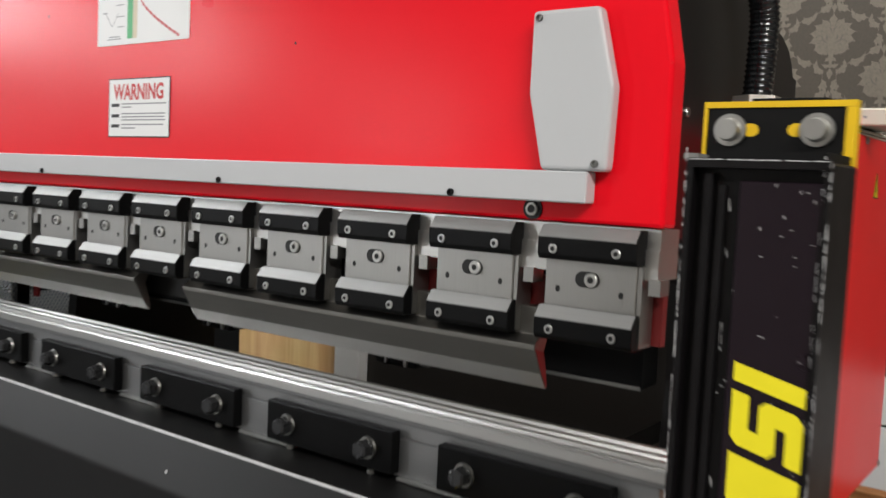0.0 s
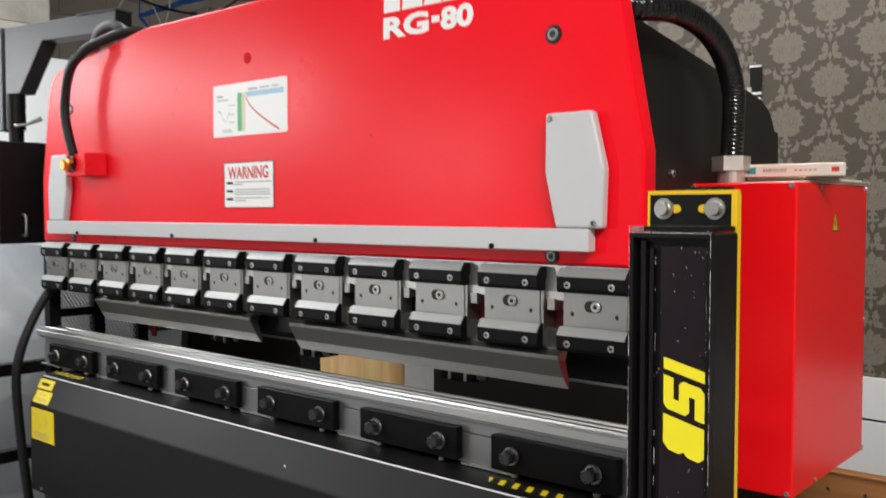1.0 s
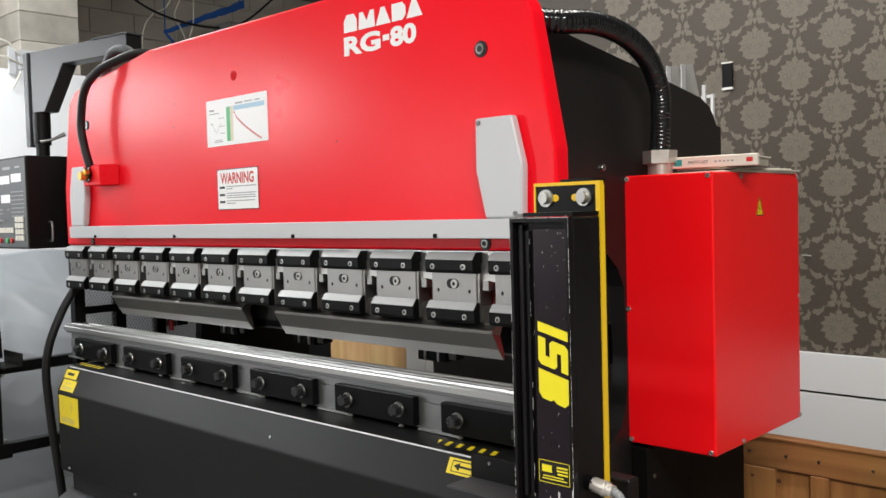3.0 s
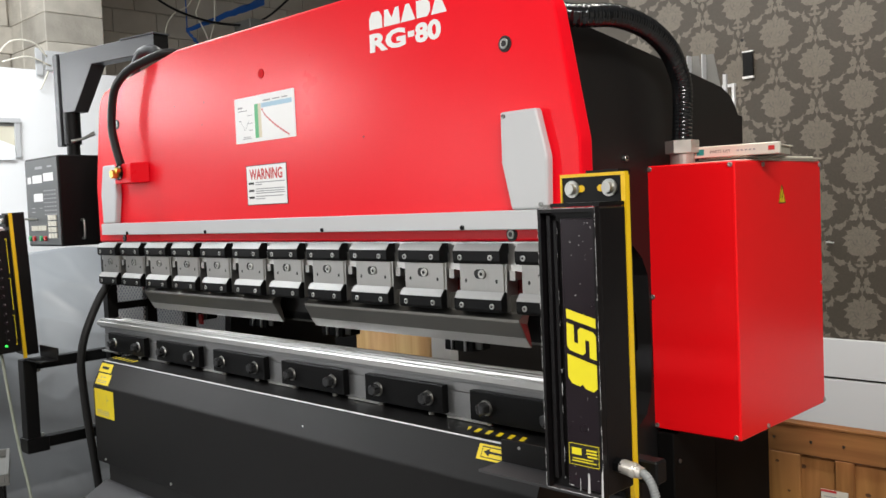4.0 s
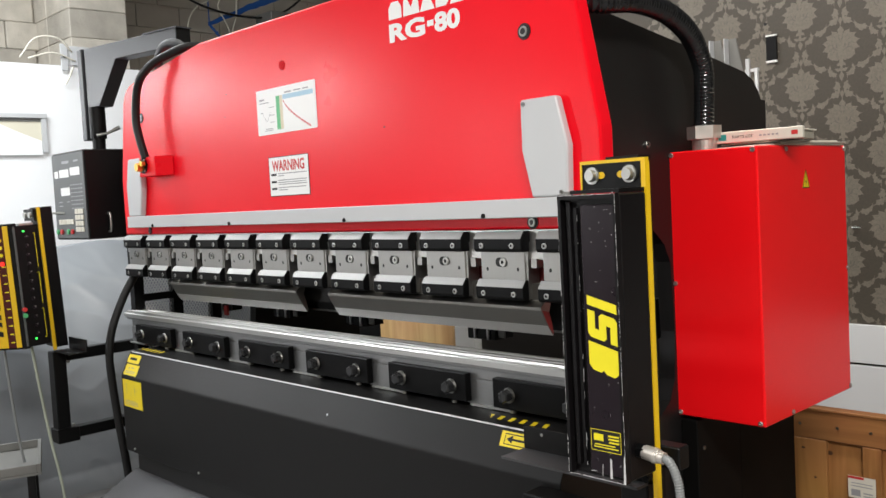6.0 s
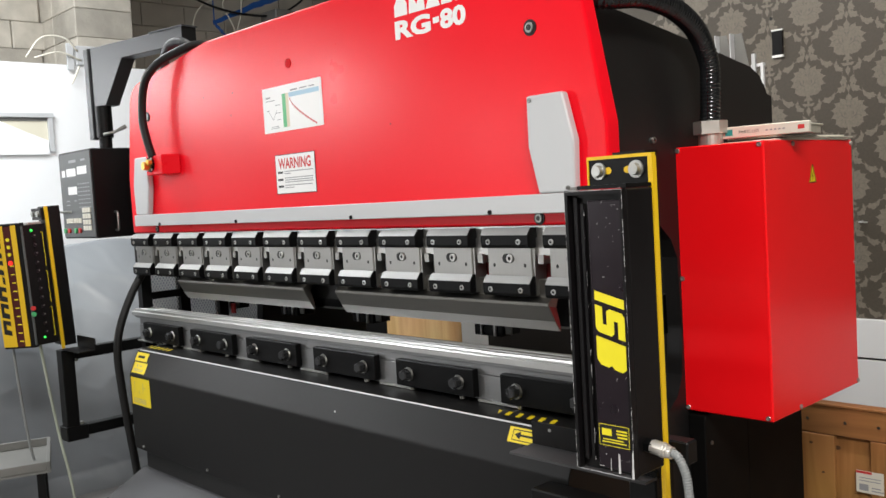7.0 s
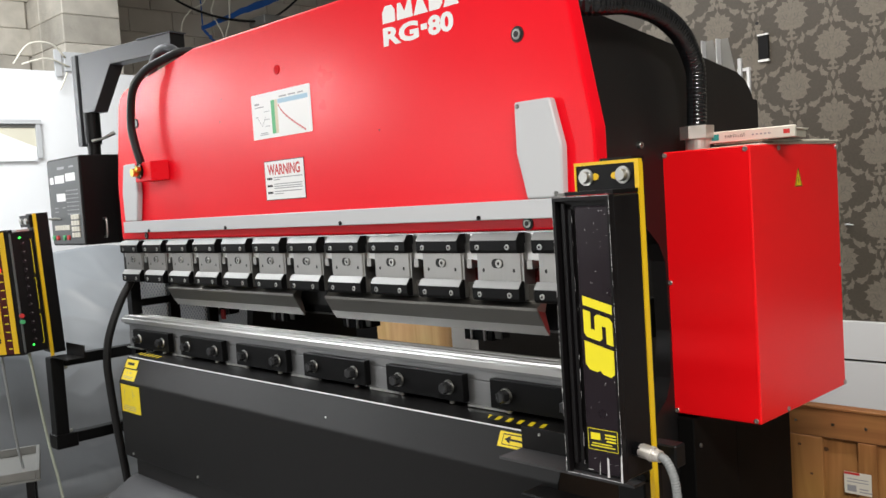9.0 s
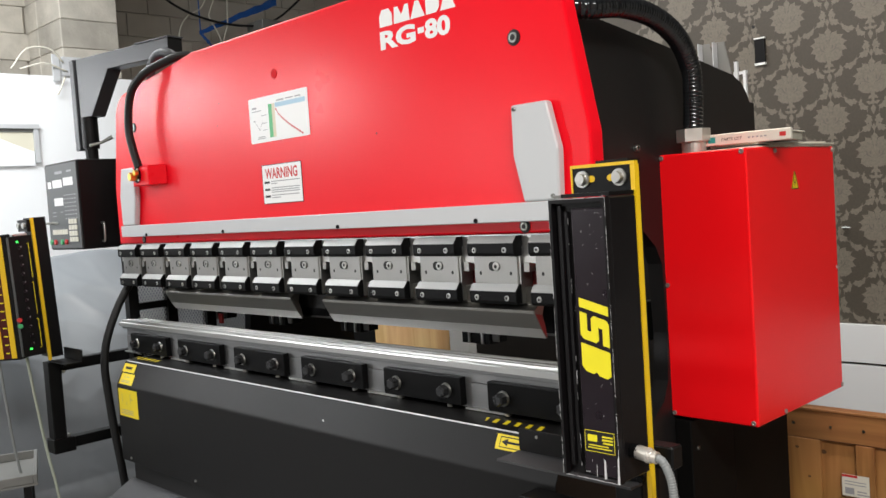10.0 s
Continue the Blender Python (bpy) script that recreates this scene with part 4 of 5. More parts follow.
    part("sign_text", bars([(0.05, 0.208, 0.0705, 0.0735), (0.05, 0.085, 0.0635, 0.0665), (0.05, 0.206, 0.0495, 0.0525), (0.05, 0.203, 0.0425, 0.0455), (0.05, 0.206, 0.036, 0.039), (0.05, 0.20, 0.026, 0.029), (0.05, 0.10, 0.0185, 0.0215)], (-1.205, y - 0.0014, 1.547), X, Z), GREYINK, w)
    # model marking below plain white maker's shapes
    mk = thing("model_marking", (-0.44, y, 1.965), "white painted model marking on the red panel", "marking")
    lettering("RG", 0.064, (-0.580, y, 1.944), X, Z, WHITE, mk, sx=1.72, bold=0.045)
    part("dash", bars([(0, 0.024, 0.016, 0.031)], (-0.426, y, 1.944), X, Z, 0.0004), WHITE, mk)
    lettering("80", 0.064, (-0.398, y, 1.943), X, Z, WHITE, mk, sx=1.42, bold=0.045)
    o = (-0.575, y - 0.0002, 2.002)
    bm = bmesh.new()
    for a, shape in ((0.0, [(0, 0), (0.052, 0), (0.052, 0.03), (0.04, 0.046), (0.012, 0.046), (0, 0.03)]), (0.058, [(0, 0), (0.064, 0), (0.060, 0.044), (0.046, 0.044), (0.032, 0.02), (0.018, 0.044), (0.004, 0.044)]),
                     (0.124, [(0, 0), (0.056, 0), (0.034, 0.044), (0.02, 0.044)]), (0.184, [(0, 0), (0.038, 0), (0.05, 0.012), (0.05, 0.032), (0.038, 0.044), (0, 0.044)]), (0.236, [(0, 0), (0.056, 0), (0.034, 0.044), (0.02, 0.044)])):
        flat(bm, o, X, Z, [(a + p, q) for p, q in shape])
    tagged(part("maker_mark", bm, WHITE), "row of plain white painted block shapes", "marking")

    # yellow labels on the sloped apron
    up = Vector((0, 0.0400, 0.0794)).normalized()
    def slope_label(name, x0, a0, a1, w, label):
        base = Vector((x0, -0.1343, 0.8880)) + up * a0
        return tagged(part(name, bars([(0, w, 0, a1 - a0)], base, X, up, 0.0012), VINYL), label, "label"), base
    l1, b1 = slope_label("arrow_label", -2.124, 0.050, 0.084, 0.102, "yellow label with black arrow on the apron")
    part("arrow_print", bars([(0.02, 0.075, 0.012, 0.022)], b1, X, up, 0.0016), INK_SHADE, l1)
    l2, b2 = slope_label("caution_label", -2.116, 0.002, 0.045, 0.110, "small yellow caution label on the apron")
    part("caution_print", bars([(0.012, 0.09, 0.008, 0.010), (0.012, 0.09, 0.014, 0.016), (0.03, 0.035, 0.024, 0.034), (0.05, 0.07, 0.028, 0.031)], b2, X, up, 0.0016), GREYINK, l2)
    l3 = tagged(part("caution_label", bars([(0, 0.16, 0, 0.108)], (-2.118, -0.1369, 0.765), X, Z, 0.0008), VINYL), "large yellow caution label with small print on the apron", "label")
    part("caution_print", bars([(0.015, 0.12, 0.010, 0.012), (0.015, 0.12, 0.017, 0.019), (0.015, 0.12, 0.024, 0.026), (0.03, 0.032, 0.05, 0.092), (0.10, 0.102, 0.05, 0.092), (0.102, 0.12, 0.07, 0.072), (0.066, 0.068, 0.045, 0.06)], (-2.118, -0.1369, 0.765), X, Z, 0.0012), GREYINK, l3)
    l4, b4 = slope_label("arrow_label", -0.137, 0.049, 0.085, 0.125, "yellow label with black arrow on the apron")
    bm = bars([(0.012, 0.118, 0.029, 0.0315), (0.03, 0.118, 0.016, 0.021), (0.012, 0.118, 0.005, 0.007), (0.012, 0.014, 0.005, 0.0315)], b4, X, up, 0.0016)
    flat(bm, b4 + X.cross(up) * 0.0017, X, up, [(0.018, 0.0185), (0.036, 0.009), (0.036, 0.028)])
    part("arrow_print", bm, INK_SHADE, l4)
    # hazard stripes on the shelf of the apron
    for x0, n in ((-2.145, 6), (-0.235, 6)):
        hz = thing("hazard_marking", (x0, -0.04, 0.975), "yellow and black hazard stripes on the table edge", "marking", "hazard markings")
        part("black_band", bars([(0, 0.035 * n - 0.005, 0, 0.034)], (x0, -0.062, 0.9750), X, Y), INK_SHADE, hz)
        for i in range(n):
            a = 0.035 * i
            pts = [(a + 0.010, 0.001), (a + 0.024, 0.001), (a + 0.012, 0.033), (a - 0.002, 0.033)]
            if i == 0:
                pts = [(0.0, 0.033), (0.012, 0.033), (0.024, 0.001)]
            bm = bmesh.new()
            flat(bm, (x0, -0.062, 0.9754), X, Y, pts)
            part("stripe", bm, VINYL, hz)


markings()


# ---- control cable with junction box on the panel ----
def junction():
    j = thing("junction_box", (-1.93, -0.02, 1.66), "small red junction box with brass cable gland on the panel", "junction box")
    part("box_body", prism(bmesh.new(), [(-2.012, -0.055), (-1.880, -0.055), (-1.846, 0.0035), (-2.012, 0.0035)], "z", 1.654, 1.728, bevel=0.003), RED, j)
    bm = bmesh.new()
    rod(bm, (-1.968, -0.055, 1.695), (-1.968, -0.063, 1.695), 0.029, n=8)
    gl = part("gland_plate", bm, OXIDE, j)
    bm = bmesh.new()
    rod(bm, (-1.970, -0.063, 1.690), (-1.970, -0.088, 1.690), 0.016, n=6)
    rod(bm, (-1.952, -0.063, 1.702), (-1.952, -0.078, 1.702), 0.012, n=6)
    part("gland", bm, BRASS, gl, "brass cable gland")
    for dx, dz in ((-0.020, 0.020), (0.020, 0.020), (-0.020, -0.020), (0.020, -0.020)):
        part("gland_screw", socket_screw(bmesh.new(), (-1.968 + dx, -0.063, 1.695 + dz), 0.005, 0.003), ZINC, gl)
    c = thing("control_cable", (-2.0, 0.0, 1.7), "thick black control cable looping over the panel", "cable")
    bm = bmesh.new()
    sweep(bm, [(-1.962, -0.050, 1.72), (-1.985, -0.058, 1.80), (-2.000, -0.060, 1.88), (-1.968, -0.058, 2.00), (-1.892, -0.045, 2.060), (-1.815, -0.010, 2.094), (-1.73, 0.045, 2.118), (-1.66, 0.12, 2.09), (-1.65, 0.2, 2.0)], 0.0155, 14, 10)
    part("cable", bm, CABLE, c, smooth=True)


junction()


def console():
    c = thing("control_console", (-2.7, 0.05, 1.42), "black control console with grey keypad panel hanging from a swivel arm", "control console")
    x0, x1, y0, y1, z0, z1 = -2.86, -2.50, -0.065, 0.14, 1.415, 1.80
    bd = part("console_body", boxes((x0, x1, y0, y1, z0, z1), bevel=0.004), BLACK, c)
    part("keypad_panel", boxes((x0 + 0.008, x1 - 0.008, y0 - 0.004, y0 + 0.0, z0 + 0.008, z1 - 0.008)), PANEL, bd, "grey keypad panel")
    o = (x0, y0 - 0.0046, z0)
    part("display", bars([(0.03, 0.07, 0.275, 0.305), (0.085, 0.19, 0.275, 0.31), (0.205, 0.31, 0.28, 0.315), (0.09, 0.19, 0.195, 0.23)], o, X, Z), WHITE, bd, "white display windows")
    rows = []
    for i in range(7):
        for j in range(5):
            rows.append((0.20 + 0.027 * j, 0.218 + 0.027 * j, 0.135 + 0.017 * i, 0.140 + 0.017 * i))
    rows += [(0.12, 0.20, 0.335, 0.347), (0.25, 0.30, 0.338, 0.346), (0.06, 0.10, 0.165, 0.169), (0.06, 0.10, 0.148, 0.152), (0.15, 0.18, 0.165, 0.169)]
    part("panel_print", bars(rows, o, X, Z), GREYINK, bd)
    for i in range(4):
        for j in range(3):
            bm = bmesh.new()
            box(bm, x0 + 0.235 + 0.03 * j, x0 + 0.26 + 0.03 * j, y0 - 0.0085, y0 - 0.004, z0 + 0.035 + 0.026 * i, z0 + 0.056 + 0.026 * i, 0.001)
            part("key", bm, BOOKPAPER, bd)
    for j in range(6):
        bm = bmesh.new()
        box(bm, x0 + 0.05 + 0.028 * j, x0 + 0.073 + 0.028 * j, y0 - 0.0085, y0 - 0.004, z0 + 0.068, z0 + 0.09, 0.001)
        part("key", bm, BOOKPAPER, bd)
    for x, mat in ((0.03, GREEN_INK), (0.075, RED_INK), (0.15, GREEN_INK), (0.195, RED_INK)):
        bm = bmesh.new()
        rod(bm, (x0 + x, y0 - 0.004, z0 + 0.035), (x0 + x, y0 - 0.012, z0 + 0.035), 0.011, n=14)
        part("push_button", bm, mat, bd)
    for x in (0.04, 0.075, 0.11):
        bm = bmesh.new()
        rod(bm, (x0 + x, y0 - 0.004, z0 + 0.118), (x0 + x - 0.01, y0 - 0.028, z0 + 0.122), 0.005, n=10)
        part("toggle", bm, ZINC, bd)
    bm = bmesh.new()
    sweep(bm, [(x1, 0.02, z0 + 0.03), (x1 + 0.02, 0.02, z0 + 0.035), (x1 + 0.024, 0.02, z0 + 0.07), (x1 + 0.02, 0.02, z0 + 0.105), (x1, 0.02, z0 + 0.11)], 0.0055, 10, 6)
    part("grab_handle", bm, ZINC, bd, "bright metal grab handle", smooth=True)
    # tube, swivel column and gusseted arm
    xt, yt = -2.70, 0.09
    bm = bmesh.new()
    rod(bm, (xt, yt, z1), (xt, yt, 1.98), 0.028, n=20)
    rod(bm, (xt, yt, z1), (xt, yt, z1 + 0.008), 0.055, n=24)
    part("hanging_tube", bm, BLACK, c, smooth=False)
    part("column", boxes((-2.775, -2.728, yt - 0.04, yt + 0.04, 1.855, 2.262), bevel=0.003), ARM, c, "slate grey column")
    bm = bmesh.new()
    rod(bm, (xt, yt, 1.86), (xt, yt, 2.0), 0.036, n=20)
    part("collar", bm, BLACK, c)
    bm = bmesh.new()
    rod(bm, (xt + 0.03, yt - 0.02, 1.872), (xt + 0.06, yt + 0.02, 1.882), 0.008, 0.006, n=10)
    rod(bm, (xt + 0.06, yt + 0.02, 1.882), (xt + 0.09, yt + 0.06, 1.905), 0.006, 0.010, n=10)
    part("clamp_lever", bm, ZINC, c, "bright clamp lever")
    prof = [(-2.727, 2.262), (-2.090, 2.262), (-2.090, 2.165), (-2.15, 2.165), (-2.20, 2.190), (-2.50, 2.190), (-2.64, 2.0), (-2.727, 2.0)]
    swing = pose(-2.75, yt, 0, 0, 0, 11) @ pose(2.75, -yt, 0)
    bm = prism(bmesh.new(), prof, "y", yt - 0.035, yt + 0.035, bevel=0.002)
    bm.transform(swing)
    part("gusset_arm", bm, ARM, c, "slate grey gusseted arm")
    bm = bmesh.new()
    sweep(bm, [(-1.985, 0.04, 2.06), (-1.955, 0.03, 2.11), (-1.88, 0.02, 2.142), (-1.80, 0.03, 2.135), (-1.76, 0.06, 2.08)], 0.017, 12, 8, ribs=150, rib=0.0015)
    part("conduit_loop", bm, ARM, c, "grey conduit loop at the arm end", smooth=True)
    bm = boxes((-2.30, -2.080, yt - 0.040, yt + 0.040, 2.2625, 2.2675))
    bm.transform(swing)
    part("arm_lid", bm, ARM, c)
    bm = boxes((-2.0895, -2.0865, yt - 0.036, yt + 0.036, 2.163, 2.2620))
    bm.transform(swing)
    part("arm_end", bm, BLACK, c, "black end plate")


console()


# ---- far side: partition, blocks, sheeting ----
def left_side():
    xw = -4.8
    tagged(part("partition", boxes((xw - 0.06, xw, -5.9, 2.6, 0, 2.53)), WALLWHITE), "white sheeted partition wall", "wall", kind="structure")
    # block pier above the partition
    pier = tagged(part("block_pier", boxes((xw - 0.62, xw - 0.012, 0.86, 1.25, 2.53, 3.7)), BLOCKGREY), "block pier rising above the partition", "pier", kind="structure")
    wall = tagged(part("block_wall", boxes((xw - 0.9, xw - 0.63, -5.9, 1.0, 2.53, 3.7)), BLOCKGREY), "rough block wall above the partition", "wall", kind="structure")
    rng = random.Random(5)
    for i in range(6):
        z = 2.532 + 0.195 * i
        m = BLOCK if i % 2 == 0 else BLOCKGREY
        part("block", boxes((xw - 0.40, xw - 0.001 - 0.004 * (i % 2), 0.852, 1.256, z, z + 0.193), bevel=0.006), m, pier)
        part("block", boxes((xw - 0.80, xw - 0.41, 0.852, 1.256, z, z + 0.193), bevel=0.006), BLOCK, pier)
        for j in range(7):
            y = 0.84 - 0.4 * (j + 1) + (0.2 if i % 2 else 0)
            part("block", boxes((xw - 0.635, xw - 0.60 + rng.uniform(-0.006, 0.006), y, y + 0.395, z, z + 0.192), bevel=0.006), BLOCK if rng.random() < 0.6 else BLOCKGREY, wall)
    win = tagged(part("window_1", boxes((xw, xw + 0.03, -0.35, 0.64, 2.172, 2.20), (xw, xw + 0.025, 0.605, 0.635, 1.95, 2.1715)), TRIM), "small window in the white partition, half covered by sheeting", "window", kind="structure")
    part("window_rail", boxes((xw + 0.001, xw + 0.014, -0.35, 0.604, 2.150, 2.168)), GALV, win, "dull metal rail")
    part("pane", boxes((xw + 0.001, xw + 0.008, -0.35, 0.604, 1.985, 2.149)), PANE, win)
    part("torn_sheet", prism(bmesh.new(), [(-0.38, 1.93), (0.600, 1.93), (0.600, 2.022), (0.46, 2.078), (0.30, 2.148), (-0.38, 2.162)], "x", xw + 0.016, xw + 0.019), WALLWHITE, win, "white sheeting torn along its edge")


left_side()


def switch_box():
    b = thing("switch_box", (-4.82, 0.82, 2.53), "small grey switch box with loose wires on top of the partition", "switch box")
    part("case", boxes((-4.83, -4.78, 0.83, 0.97, 2.53, 2.66), bevel=0.004), TRIM, b)
    part("lid", boxes((-4.78, -4.77, 0.76, 0.81, 2.49, 2.67), bevel=0.004), TRIM, b)
    for pts in ([(-4.78, 0.84, 2.62), (-4.75, 0.74, 2.70), (-4.76, 0.60, 2.69), (-4.78, 0.50, 2.56)], [(-4.78, 0.86, 2.56), (-4.74, 0.70, 2.60), (-4.77, 0.55, 2.56)], [(-4.77, 0.84, 2.52), (-4.76, 0.80, 2.44), (-4.77, 0.78, 2.40)]):
        bm = bmesh.new()
        sweep(bm, pts, 0.006, 6, 6)
        part("wire", bm, BOOKPAPER, b, smooth=True)


switch_box()


def draped_sheet():
    """A clouded plastic sheet hanging over low stacked stock to the floor."""
    bm = bmesh.new()
    nx, nz = 190, 110
    grid = []
    for i in range(nx + 1):
        row = []
        y = -1.6 + 3.4 * i / nx
        for k in range(nz + 1):
            t = k / nz
            z = 1.36 * (1 - t) + 0.02 * noise.noise(Vector((y * 3, 0, 9))) * (1 - t)
            bulge = 0.22 * math.sin(math.pi * min(1, t * 1.1)) + 0.18 * t
            fold = 0.03 * noise.noise(Vector((y * 1.5, z * 0.8, 1.3))) + 0.010 * noise.noise(Vector((y * 5 + z * 2, z * 2.5, 4.1)))
            crease = 0.005 * (1 - abs(noise.noise(Vector((y * 2.6 - z * 2.2, z * 1.4 + y, 7.7))))) ** 6 + 0.005 * (1 - abs(noise.noise(Vector((y * 6 + z * 5, z * 4 - y * 2, 2.2))))) ** 8
            row.append(bm.verts.new((-3.75 + bulge + fold + crease, y, max(0.004, z))))
        grid.append(row)
    for a, b in zip(grid, grid[1:]):
        for k in range(nz):
            bm.faces.new((a[k], b[k], b[k + 1], a[k + 1]))
    back = [bm.verts.new((-4.6, row[0].co.y, 1.30 + 0.03 * noise.noise(Vector((row[0].co.y * 2, 0, 0))))) for row in grid]
    for i in range(nx):
        bm.faces.new((back[i], back[i + 1], grid[i + 1][0], grid[i][0]))
    ob = part("plastic_sheet", bm, SHEET, smooth=True)
    tagged(ob, "clouded plastic dust sheet draped over stock to the floor", "dust sheet")


draped_sheet()


def scrap_tray():
    t = thing("metal_tray", (-2.6, -0.6, 0), "grey sheet metal tray on a stand beside the press", "tray")
    m = pose(-2.70, -0.50, 0, 0, 0, -20)
    bm = bmesh.new()
    box(bm, -0.25, 0.20, -0.55, 0.22, 0.485, 0.495, 0.0, m)
    part("tray_floor", bm, GALV, t)
    for a in ((-0.25, 0.20, 0.205, 0.22, 0.4955, 0.53), (0.19, 0.20, -0.55, 0.2045, 0.4955, 0.53), (-0.25, -0.24, -0.55, 0.2045, 0.4955, 0.53)):
        bm = bmesh.new()
        box(bm, *a, 0.002, m)
        part("tray_rim", bm, GALV, t)
    for x, y in ((-0.22, 0.18), (0.17, 0.18), (-0.22, -0.5), (0.17, -0.5)):
        bm = bmesh.new()
        box(bm, x - 0.015, x + 0.015, y - 0.015, y + 0.015, 0.0, 0.4845, 0.0, m)
        part("leg", bm, BLACK, t)


scrap_tray()


def mesh_guard():
    g = thing("mesh_guard", (-2.45, 0.6, 0.5), "black framed expanded metal guard beside the press", "guard")
    x = -2.36
    for y in (0.06, 0.235, 0.42):
        part("upright", boxes((x - 0.02, x + 0.02, y - 0.022, y + 0.022, 0.02, 1.42)), BLACK, g)
    part("cross_bar", boxes((x - 0.015, x + 0.015, 0.08, 0.85, 1.14, 1.17)), BLACK, g)
    bm = bmesh.new()
    for a in np.arange(-1.0, 2.0, 0.022):
        for s in (1, -1):
            p, q = (0.0, float(a)), (0.55, float(a) + s * 0.55 * 1.6)
            # clip to the panel
            pts = []
            for t in (0, 1):
                pts.append((p[0] + (q[0] - p[0]) * t, p[1] + (q[1] - p[1]) * t))
            (ya, za), (yb, zb) = pts
            lo, hi = -0.35, 0.55
            def cl(y1, z1, y2, z2, lim):
                t = (lim - z1) / (z2 - z1)
                return y1 + (y2 - y1) * t, lim
            if (za < lo and zb < lo) or (za > hi and zb > hi):
                continue
            if za < lo: ya, za = cl(ya, za, yb, zb, lo)
            if za > hi: ya, za = cl(ya, za, yb, zb, hi)
            if zb < lo: yb, zb = cl(ya, za, yb, zb, lo)
            if zb > hi: yb, zb = cl(ya, za, yb, zb, hi)
            w = 0.0028
            o = Vector((x - 0.002 + s * 0.0008, 0.08, 0.85))
            flat(bm, o, Y, Z, [(ya - w, za), (ya + w, za), (yb + w, zb), (yb - w, zb)])
    part("expanded_mesh", bm, MESHMETAL, g, "galvanised expanded mesh")


mesh_guard()


def floor_cable():
    c = thing("thick_cable", (-2.3, -0.06, 0.4), "thick black cable hanging down past the table end", "cable")
    bm = bmesh.new()
    sweep(bm, [(-2.29, 0.05, 1.30), (-2.29, 0.035, 1.276), (-2.30, -0.025, 1.18), (-2.30, -0.085, 1.05), (-2.30, -0.106, 0.94), (-2.30, -0.10, 0.80), (-2.30, -0.088, 0.66), (-2.30, -0.065, 0.44), (-2.30, -0.05, 0.2), (-2.32, -0.02, 0.02)], 0.0165, 14, 8)
    part("cable", bm, CABLE, c, smooth=True)


floor_cable()


# ---- behind: crate, board, post, back gauge ----
def behind():
    cr = thing("plywood_crate", (0.3, 1.7, 0), "plywood crate side with pine battens standing by the wall", "crate")
    part("side_panel", boxes((-0.16, 1.6, 1.43, 1.45, 0.0, 0.60)), PLY, cr, "plywood panel")
    part("top_batten", boxes((-0.16, 1.6, 1.412, 1.45, 0.606, 0.705), bevel=0.002), PLYX, cr)
    part("cap_strip", boxes((-0.16, 1.6, 1.408, 1.455, 0.7055, 0.716), bevel=0.002), PLYX, cr)
    part("corner_batten", boxes((0.10, 0.16, 1.412, 1.4295, 0.02, 0.604), (-0.14, -0.02, 1.412, 1.4295, 0.02, 0.604), bevel=0.002), PLY, cr)
    for x, z, r in ((-0.10, 0.57, 0.007), (-0.015, 0.56, 0.011), (0.20, 0.50, 0.010), (0.31, 0.40, 0.012), (0.36, 0.52, 0.007), (-0.06, 0.47, 0.006)):
        bm = bmesh.new()
        flat(bm, (x, 1.4113 if -0.14 < x < -0.02 or 0.10 < x < 0.16 else 1.4294, z), X, Z, [(r * math.cos(q), 0.7 * r * math.sin(q)) for q in [0.6283 * n for n in range(10)]])
        part("knot", bm, KNOT, cr)
    for x in (-0.11, 0.02, 0.13, 0.30):
        bm = bmesh.new()
        rod(bm, (x, 1.412, 0.655), (x, 1.410, 0.655), 0.005, n=10)
        part("nail_head", bm, SCREW, cr)
    tk = tagged(part("paper_tag", boxes((0.052, 0.142, 1.4105, 1.4115, 0.425, 0.500)), BOOKPAPER), "small printed paper tag stapled to the crate", "tag")
    part("tag_heading", bars([(0.0, 0.052, 0.066, 0.074)], (0.052, 1.4105, 0.425), X, Z, 0.0004), RED_INK, tk)
    part("tag_print", bars([(0.01, 0.04, 0.008, 0.03), (0.05, 0.09, 0.008, 0.012), (0.05, 0.08, 0.018, 0.022), (0.01, 0.08, 0.040, 0.043), (0.01, 0.08, 0.050, 0.053)], (0.052, 1.4105, 0.425), X, Z, 0.0004), GREYINK, tk)
    w = thing("white_board", (0.6, 2.1, 0.4), "white boards leaning along the wallpapered wall", "board", "white boards")
    part("board_panel", boxes((-1.5, 2.2, 2.09, 2.115, 0.30, 0.738), bevel=0.002), BOARD, w)
    w = thing("white_board", (0.6, 2.1, 0.7), "upper white board along the wallpapered wall", "board", "white boards")
    part("board_panel", boxes((-1.5, 2.2, 2.085, 2.115, 0.748, 0.905), bevel=0.002), BOARD, w)
    back_ply = wood("pale_plywood", (0.72, 0.45, 0.20), (0.55, 0.31, 0.12), "z")
    p = thing("plywood_board", (-2.1, 1.42, 0), "plywood panel standing behind the press", "panel")
    part("sheet", boxes((-2.40, -1.815, 1.42, 1.44, 0.02, 0.887)), back_ply, p)
    p = thing("white_post", (-1.74, 1.42, 0), "white painted post behind the press", "post")
    part("post_body", boxes((-1.81, -1.684, 1.40, 1.46, 0.02, 0.90)), WHITE, p)
    # Near-black sheet added to keep the opening behind the press dark.
    d = thing("brown_board", (-1.0, 1.44, 0), "near-black brown sheet added behind the press to darken the opening", "panel")
    part("sheet", boxes((-1.68, -0.2, 1.45, 1.47, 0.02, 1.25)), principled("near_black_brown", (0.014, 0.011, 0.009), 0.6, vary=0.3, scale=5), d)
